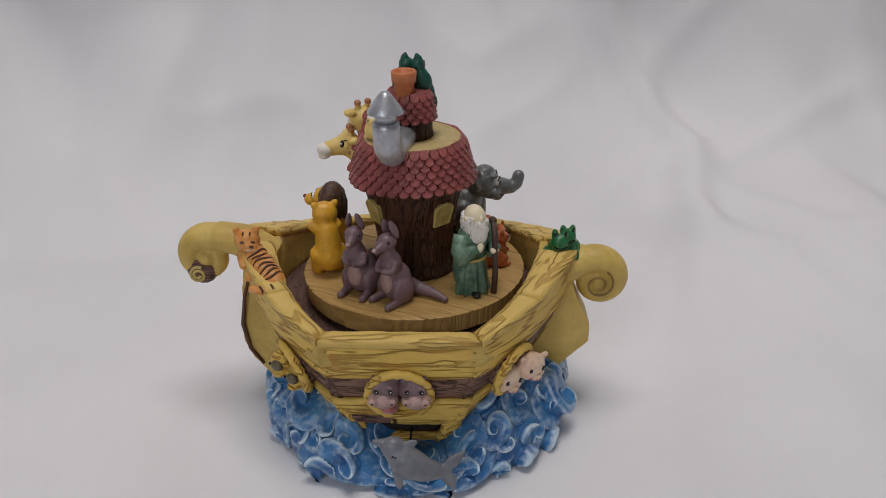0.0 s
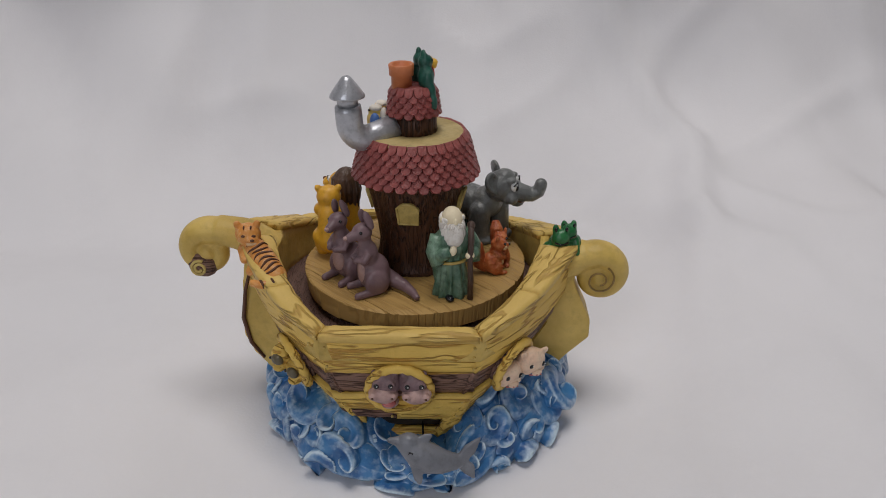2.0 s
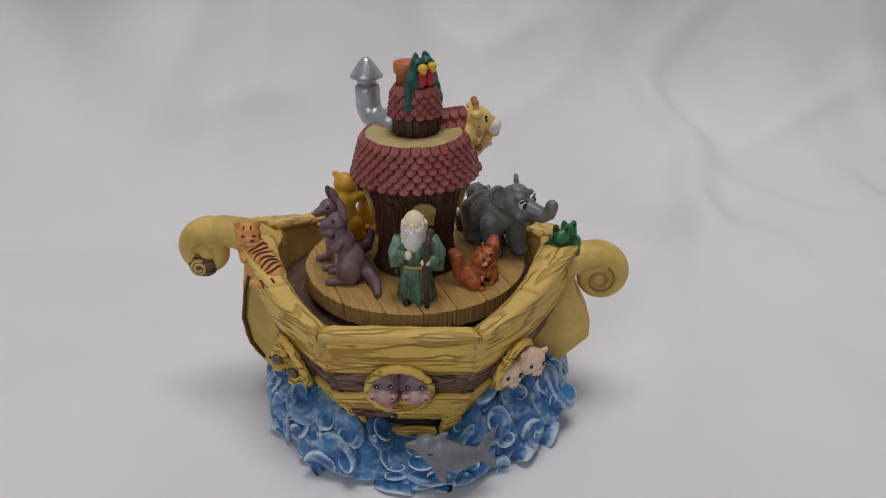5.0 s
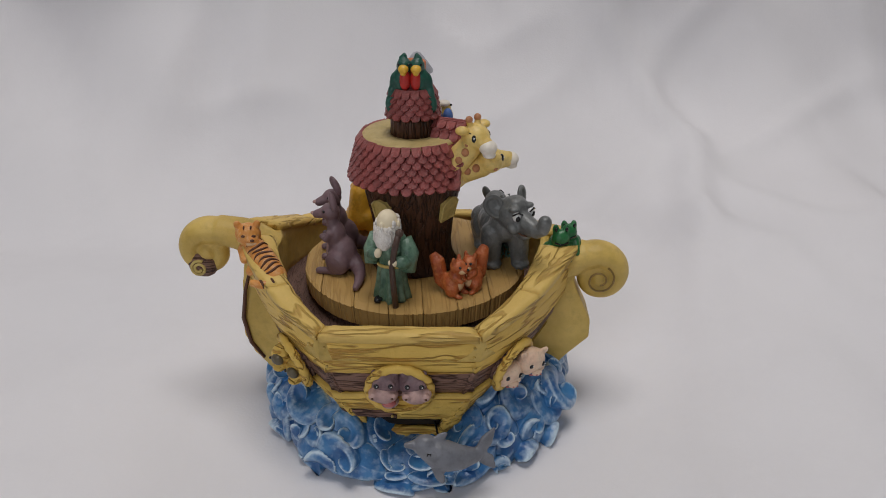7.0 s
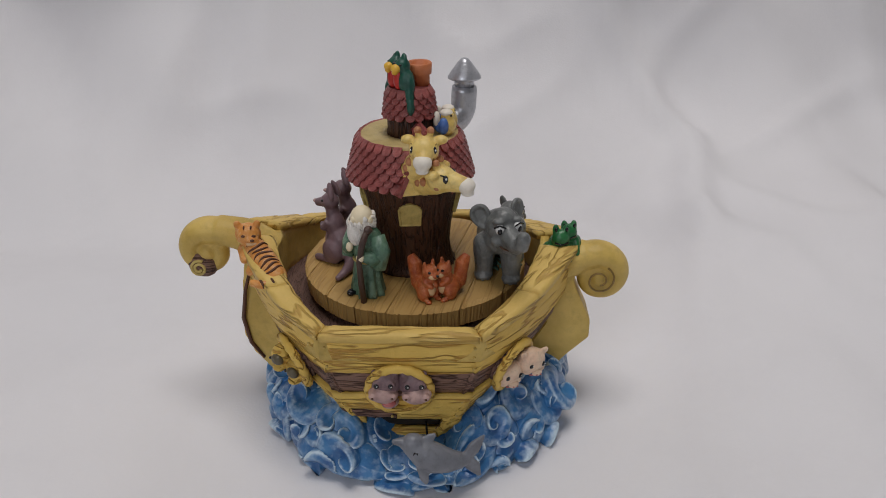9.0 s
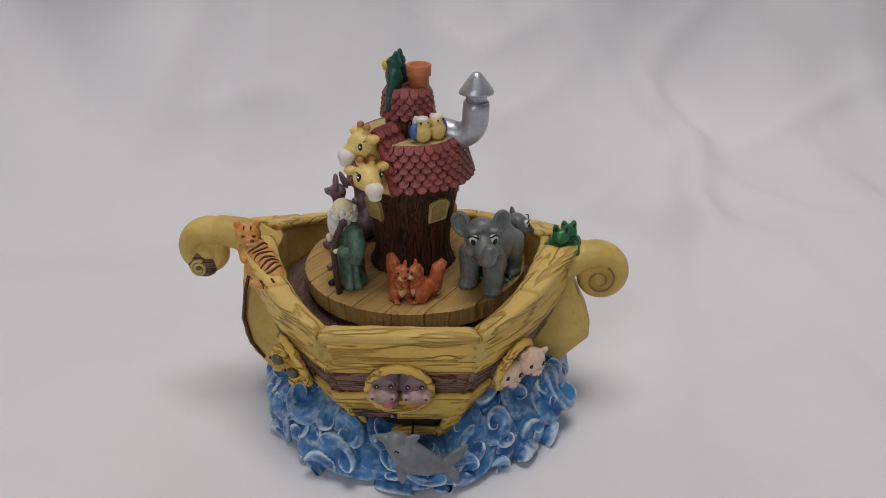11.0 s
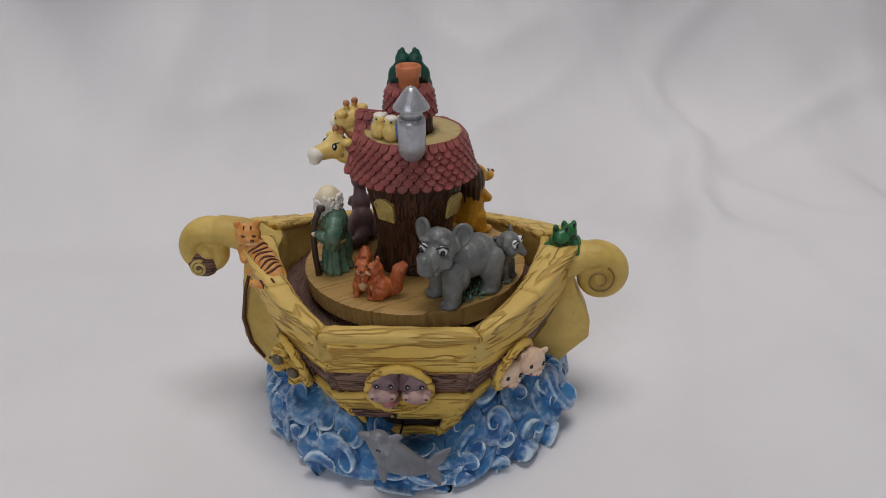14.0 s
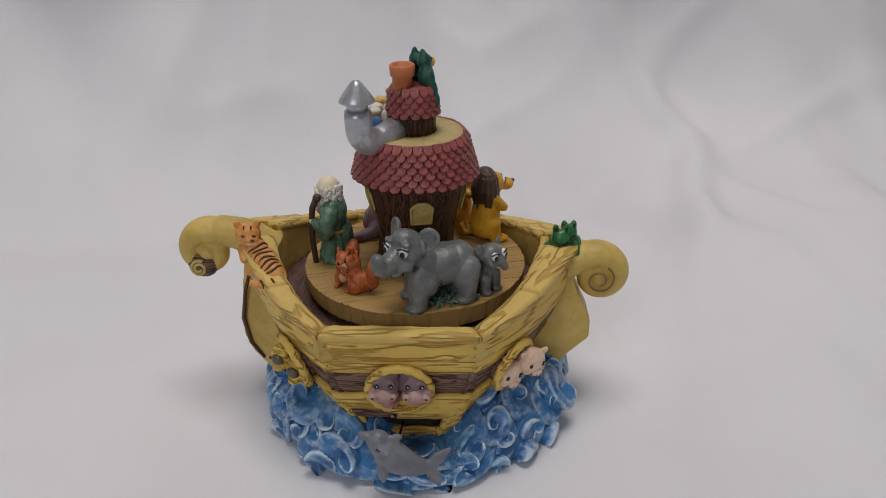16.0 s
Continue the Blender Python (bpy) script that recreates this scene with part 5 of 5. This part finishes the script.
    def staff(b):
        tube(b, [(0.0048, -0.0072, 0.0), (0.0046, -0.0080, 0.0080), (0.0042, -0.0082, 0.0160), (0.0052, -0.0070, 0.0230), (0.0060, -0.0050, 0.0275)], [0.0012, 0.0012, 0.0011, 0.0013, 0.0012], 10)
        ell(b, (0.0062, -0.0046, 0.0278), (0.0016, 0.0017, 0.0015))

    def cord(b):
        tube(b, [(0.0052 * math.cos(k * math.tau / 32), 0.0044 * math.sin(k * math.tau / 32) - 0.0002, 0.0134 - 0.0006 * math.sin(k * math.tau / 32)) for k in range(33)], [0.0006] * 33, 7, caps=False)

    def shoe(b):
        ell(b, (-0.0034, -0.0058, 0.0011), (0.0017, 0.0022, 0.0012))

    for i, fn in enumerate((robe, pale, beard, staff, cord, shoe)):
        add_mat(bm, fn, i)
    ob = mesh_ob("robed_figurine", bm, None)
    for m in (M_ROBE, M_SKIN, M_BEARD, M_STAFF, M_GOLD, M_BLACK):
        ob.data.materials.append(m)
    ob.matrix_world = pose(r * math.cos(a), r * math.sin(a), DT - 0.0002, 0, 0, -76 + 90 - 8) @ Matrix.Diagonal((0.86, 0.93, 0.965, 1))
    tagged(ob, "green-robed bearded figurine of painted resin leaning on a dark staff", "figurine")
    FIGURES.append(ob)


def build_giraffes(h):
    e = Vector((math.cos(DORMER), math.sin(DORMER), 0))
    t = Vector((-math.sin(DORMER), math.cos(DORMER), 0))

    def at(o, s, z):
        return e * o + t * s + Vector((0, 0, z))
    for base, head, muzzle, side, name in (
            (at(0.0180, -0.0030, 0.0460), at(0.0250, -0.0012, 0.0556), at(0.0304, -0.0030, 0.0532), -1, "upper"),
            (at(0.0190, 0.0000, 0.0425), at(0.0282, 0.0038, 0.0462), at(0.0330, 0.0108, 0.0450), 1, "lower")):
        q = (muzzle - head).normalized()
        lat = q.cross(Vector((0, 0, 1))).normalized()
        bm = bmesh.new()
        limb(bm, base, base.lerp(head, 0.7) + Vector((0, 0, -0.001)), 0.0052, 0.0042)
        ell(bm, head, (0.0050, 0.0050, 0.0046))
        limb(bm, head + q * 0.001, muzzle - q * 0.001, 0.0040, 0.0028)
        for s in (-1, 1):
            ell(bm, head + lat * s * 0.0054 + Vector((0, 0, 0.0026)) - q * 0.0014, (0.0024, 0.0024, 0.0015))
            limb(bm, head + lat * s * 0.0016 + Vector((0, 0, 0.003)) - q * 0.0006, head + lat * s * 0.0021 + Vector((0, 0, 0.0052)) - q * 0.0012, 0.0011, 0.0011)
        g = sculpt("giraffe", bm, M_GIRAFFE, h, "yellow giraffe head with white muzzle leaning out", 0.0004, 3)
        bm = bmesh.new()
        ell(bm, muzzle, (0.0032, 0.0032, 0.0026))
        ell(bm, muzzle + q * 0.0006 - Vector((0, 0, 0.0024)), (0.0023, 0.0023, 0.0011))
        sculpt("muzzle", bm, M_WHITE, g, "off-white muzzle", 0.0004, 2)
        for s in (-1, 1):
            c = head + lat * s * 0.0034 + q * 0.0026 + Vector((0, 0, 0.0016))
            dot("eye", g, c, (0.0010, 0.0010, 0.0015), M_BLACK)
            dot("eye_glint", g, c + lat * s * 0.0005 + q * 0.0005 + Vector((0, 0, 0.0005)), 0.0004, M_EYEWHITE)
            part("eyelash", tube(bmesh.new(), [c + Vector((0, 0, 0.0012)), c + lat * s * 0.0007 - q * 0.0016 + Vector((0, 0, 0.0013))], 0.00022, 6), M_BLACK, g)
            dot("spot", g, head + lat * s * 0.0040 - q * 0.0002 - Vector((0, 0, 0.0020)), (0.0009, 0.0009, 0.0008), M_SPOT)
            dot("horn_tip", g, head + lat * s * 0.0021 + Vector((0, 0, 0.0058)) - q * 0.0012, 0.0013, M_SPOT)
        for w, s in ((0.25, -1), (0.5, 1), (0.55, -1), (0.15, 1)):
            p = base.lerp(head, w)
            dot("spot", g, p + t * s * 0.0038 + e * 0.0014, (0.0014, 0.0014, 0.0015), M_SPOT)


# ---------------------------------------------------------------- figurines on the hull
def build_tiger():
    m = pose(-0.0602, -0.0058, D + 0.0127) @ Matrix.Scale(1.04, 4)
    e = thing("tiger", m, "orange striped tiger lying on the bow gunwale", "tiger")
    bm = bmesh.new()
    hd = Vector((0.0, -0.0005, 0.0055))
    ell(bm, hd, (0.0046, 0.0042, 0.0040))
    ell(bm, hd + Vector((0.0018, -0.0034, -0.0010)), (0.0024, 0.0020, 0.0018))
    for s in (-1, 1):
        ell(bm, hd + Vector((s * 0.0034, 0.0, 0.0036)), (0.0014, 0.0010, 0.0016))
    spine = [(0.0005, 0.001, 0.0005), (0.0030, -0.0035, 0.0005), (0.0068, -0.0085, -0.0020), (0.0098, -0.0125, -0.0050)]
    tube(bm, spine, [0.0038, 0.0040, 0.0043, 0.0042], 14)
    ell(bm, spine[-1], (0.0044, 0.0044, 0.0040))
    ell(bm, spine[0], 0.0040)
    for p, q in (((-0.0020, -0.0015, 0.0), (-0.0012, -0.0052, -0.0020)), ((0.0040, -0.0060, -0.001), (0.0010, -0.0085, -0.0050))):
        limb(bm, p, q, 0.0021, 0.0017)
    tail = [(0.0110, -0.0140, -0.0050), (0.0098, -0.0178, -0.0050), (0.0064, -0.0190, -0.0050), (0.0034, -0.0180, -0.0046)]
    tube(bm, tail, [0.0018, 0.0016, 0.0015, 0.0013], 9)
    ell(bm, tail[-1], 0.0014)
    sculpt("body", bm, M_TIGER, e, "orange tiger body", 0.00045, 4)
    for i in range(8):
        u = 0.30 + 0.095 * i
        f = u * 3
        j = min(int(f), 2)
        c = Vector(spine[j]).lerp(Vector(spine[j + 1]), f - j)
        d = (Vector(spine[j + 1]) - Vector(spine[j])).normalized()
        up = (Vector((0, -0.35, 0.94)) - d * d.dot(Vector((0, -0.35, 0.94)))).normalized()
        lat = d.cross(up)
        pts = [c + (up * math.cos(k) + lat * math.sin(k)) * 0.0041 + d * 0.0005 * math.sin(k * 3 + i) for k in [x * 0.15 * (0.7 + 0.3 * (i % 2)) for x in range(-8, 9)]]
        part("stripe", tube(bmesh.new(), pts, [0.0001 + 0.00042 * math.sin(math.pi * k / 16) for k in range(17)], 6), M_STRIPE, e, "dark brown stripe")
    for c in tail[:3]:
        dot("stripe", e, Vector(c) + Vector((0, 0, 0.0004)), (0.0006, 0.0017, 0.0016), M_STRIPE, rot=(0, 0, 35))
    for s in (-1, 1):
        dot("eye", e, hd + Vector((s * 0.0018 + 0.0008, -0.0038, 0.0008)), (0.0008, 0.0005, 0.0005), M_STRIPE)
        dot("stripe", e, hd + Vector((s * 0.0012 + 0.0004, -0.0022, 0.0034)), (0.0003, 0.0012, 0.0006), M_STRIPE)
    dot("nose", e, hd + Vector((0.0022, -0.0053, -0.0002)), (0.0008, 0.0005, 0.0005), M_STRIPE)
    dot("cheek", e, hd + Vector((0.0020, -0.0042, -0.0018)), (0.0022, 0.0014, 0.0012), M_CREAM)


def build_frogs():
    e = thing("frog", pose(0.0545, -0.0060, D + 0.0064) @ Matrix.Diagonal((0.95, 1.0, 1.5, 1)), "dark green frogs huddled on the stern gunwale", "frog")
    bm = bmesh.new()
    for x, y, z, k in ((-0.0014, -0.0012, 0.0, 1.0), (0.0020, 0.0010, 0.0010, 0.92)):
        ell(bm, (x, y, z + 0.0030), (0.0046 * k, 0.0040 * k, 0.0036 * k))
        ell(bm, (x, y - 0.0022, z + 0.0056), (0.0036 * k, 0.0030 * k, 0.0024 * k))
        for s in (-1, 1):
            ell(bm, (x + s * 0.0020 * k, y - 0.0018, z + 0.0080 * k), (0.0013, 0.0013, 0.0014))
            limb(bm, (x + s * 0.0034 * k, y - 0.0020, z + 0.0030), (x + s * 0.0036 * k, y - 0.0042, z + 0.0008), 0.0014, 0.0012)
            ell(bm, (x + s * 0.0044 * k, y + 0.001, z + 0.0018), (0.0018, 0.0030, 0.0020))
    sculpt("body", bm, M_FROG, e, "glossy dark green frog body", 0.0004, 3)
    for x, y, z, k in ((-0.0014, -0.0012, 0.0, 1.0), (0.0020, 0.0010, 0.0010, 0.92)):
        for s in (-1, 1):
            dot("eye", e, (x + s * 0.0020 * k, y - 0.0030, z + 0.0083 * k), 0.0006, M_BLACK)
        part("mouth", tube(bmesh.new(), [(x - 0.0026 * k, y - 0.0044, z + 0.0052), (x, y - 0.0053, z + 0.0048), (x + 0.0026 * k, y - 0.0044, z + 0.0052)], 0.00025, 6), M_BLACK, e)


def build_dolphin():
    """Built where it stands midway; it swings on an arm that comes out of the hull's slot."""
    e = thing("dolphin", pose(0.0, -0.0645, 0.0197), "grey dolphin on an arm from the hull slot, leaping over waves", "dolphin")
    bm = bmesh.new()
    spine = [(-0.0132, -0.0005, 0.0060), (-0.0108, 0.0, 0.0056), (-0.0078, 0.0, 0.0046), (-0.0035, -0.0006, 0.0022), (0.0010, -0.0006, 0.0), (0.0055, 0, -0.0012), (0.0100, 0.0008, -0.0014), (0.0125, 0.0014, -0.0008)]
    tube(bm, spine, [0.0010, 0.0017, 0.0034, 0.0050, 0.0052, 0.0042, 0.0028, 0.0019], 16)
    ell(bm, (-0.0068, 0, 0.0052), (0.0042, 0.0034, 0.0036))
    ell(bm, spine[0], 0.0010)
    tube(bm, [(-0.0030, 0.0, 0.0055), (-0.0012, 0.0004, 0.0080), (0.0004, 0.0006, 0.0090)], [0.0028, 0.0017, 0.0007], 10, up=(0, 1, 0), flat=0.45)
    tube(bm, [(-0.0035, -0.0032, -0.0010), (-0.0024, -0.0052, -0.0046), (-0.0014, -0.0056, -0.0070)], [0.0022, 0.0017, 0.0007], 10, up=(0, 1, 0), flat=0.45)
    tube(bm, [(0.0115, 0.0012, -0.0012), (0.0142, 0.0022, 0.0032), (0.0170, 0.0030, 0.0078)], [0.0021, 0.0025, 0.0006], 10, up=(0, 1, 0), flat=0.45)
    tube(bm, [(0.0115, 0.0010, -0.0014), (0.0148, 0.0004, -0.0036), (0.0172, -0.0004, -0.0068)], [0.0021, 0.0026, 0.0006], 10, up=(0, 1, 0), flat=0.45)
    sculpt("body", bm, M_DOLPHIN, e, "smooth grey dolphin body with fins", 0.00045, 4)
    for y in (-1,):
        part("eye", tube(bmesh.new(), [(-0.0068, -0.0037, 0.0030), (-0.0066, -0.0040, 0.0044), (-0.0056, -0.0042, 0.0044), (-0.0056, -0.0042, 0.0036)], 0.00028, 6), M_BLACK, e, "small black painted eye")
    part("arm", tube(bmesh.new(), [(0.0, 0.002, -0.0025), (0.0, 0.012, -0.0038), (0.0, 0.030, -0.0040)], [0.0006, 0.0004, 0.0004], 8), M_SLOT, e, "thin dark swing arm behind the dolphin")
    return e


build_elephant()
build_kangaroo(0.0290, -135, 190, 1.0, 10, [(0, 0.0055, 0.0050), (0.0020, 0.0085, 0.0032), (0.0062, 0.0108, 0.0024), (0.0108, 0.0118, 0.0018), (0.0148, 0.0120, 0.0013)], "mauve-brown kangaroo sitting with its tail stretched behind")
build_kangaroo(0.0288, -163, 214, 1.0, 12, [(0, 0.0055, 0.0050), (0.0004, 0.0090, 0.0040), (-0.0006, 0.0122, 0.0044), (-0.002, 0.0140, 0.0072), (-0.003, 0.0148, 0.0105)], "mauve-brown kangaroo standing upright beside its mate")
build_squirrel(0.0312, -36.0, 24, "rust-orange squirrel hugging its mate, face to the front")
build_squirrel(0.0318, -23.0, -68, "rust-orange squirrel turned to its mate, bushy tail raised")
build_lions()
build_robed_figure()
build_giraffes(HOUSE)
build_tiger()
build_frogs()
DOLPHIN = build_dolphin()


# ---------------------------------------------------------------- motion
# degrees turned (clockwise from above) by the platform and by the house
TURN_PLATFORM = [(0.0, -30.2), (0.5, -25.5), (1.0, -20.9), (1.5, -16.4), (2.0, -12.0), (2.5, -7.9), (3.0, -3.9), (3.5, 0.0), (4.0, 4.0), (4.7, 9.9),
                 (5.3, 15.0), (5.9, 20.1), (6.5, 25.2), (7.0, 29.0), (7.5, 33.2), (8.0, 37.9), (8.5, 42.5), (9.0, 46.9), (9.6, 52.1), (10.2, 57.2),
                 (10.8, 62.4), (11.5, 68.4), (12.0, 72.9), (12.5, 77.2), (13.0, 81.3), (13.5, 85.3), (14.0, 89.4), (14.5, 93.8), (15.0, 97.9),
                 (15.5, 101.9), (16.0, 106.3)]
TURN_HOUSE = [(0.0, -80.8), (0.5, -68.8), (1.0, -56.8), (1.5, -44.7), (2.0, -33.1), (2.5, -22.0), (3.0, -11.1), (3.5, 0.0), (4.0, 11.5), (4.7, 28.2),
              (5.3, 43.1), (5.9, 58.2), (6.5, 73.2), (7.0, 85.2), (7.5, 97.3), (8.0, 110.0), (8.5, 122.7), (9.0, 135.6), (9.6, 151.0), (10.2, 166.4),
              (10.8, 181.5), (11.5, 198.6), (12.0, 211.0), (12.5, 223.2), (13.0, 235.5), (13.5, 247.6), (14.0, 259.5), (14.5, 272.0), (15.0, 284.5),
              (15.5, 297.2), (16.0, 310.0)]
# degrees by which the dolphin swings about the ark's middle
SWING = [(0.0, -98.9), (0.5, -98.0), (1.0, -96.7), (1.5, -95.1), (2.0, -93.9), (2.5, -92.5), (3.0, -91.2), (3.5, -90.0), (4.0, -89.2), (4.7, -88.3),
         (5.4, -87.9), (6.0, -87.9), (6.5, -88.3), (7.0, -88.4), (7.5, -88.7), (8.0, -89.9), (8.5, -91.2), (9.0, -92.4), (9.6, -94.0), (10.2, -95.8),
         (10.8, -97.5), (11.5, -99.4), (12.0, -100.4), (12.5, -101.6), (13.0, -102.2), (13.5, -102.7), (14.0, -103.2), (14.5, -103.4), (15.0, -103.5),
         (15.5, -103.5), (16.0, -103.3)]


def turned(thing_ob, table, pivot, zero=0.0, sign=-1.0):
    """Rows that carry a thing round the upright line through pivot."""
    rest = thing_ob.matrix_world.copy()
    rows = []
    for t, a in table:
        spin = Matrix.Translation(pivot) @ Matrix.Rotation(sign * radians(a - zero), 4, "Z") @ Matrix.Translation([-q for q in pivot])
        rows.append((t, spin @ rest))
    return rows


def motions():
    bpy.context.view_layer.update()
    walk(HOUSE, turned(HOUSE, TURN_HOUSE, (0, 0, 0)))
    for ob in [PLATFORM] + FIGURES:
        walk(ob, turned(ob, TURN_PLATFORM, (0, 0, 0)))
    # the dolphin noses up the farther it swings towards the bow
    rows = turned(DOLPHIN, SWING, (0, 0, 0), -95.0, 1.0)
    walk(DOLPHIN, [(t, m @ pose(0.001, 0, -0.0016, 0, min(15.0, max(2.0, 2 + (-88.5 - a) * 1.4)), 0)) for (t, m), (_, a) in zip(rows, SWING)])


motions()
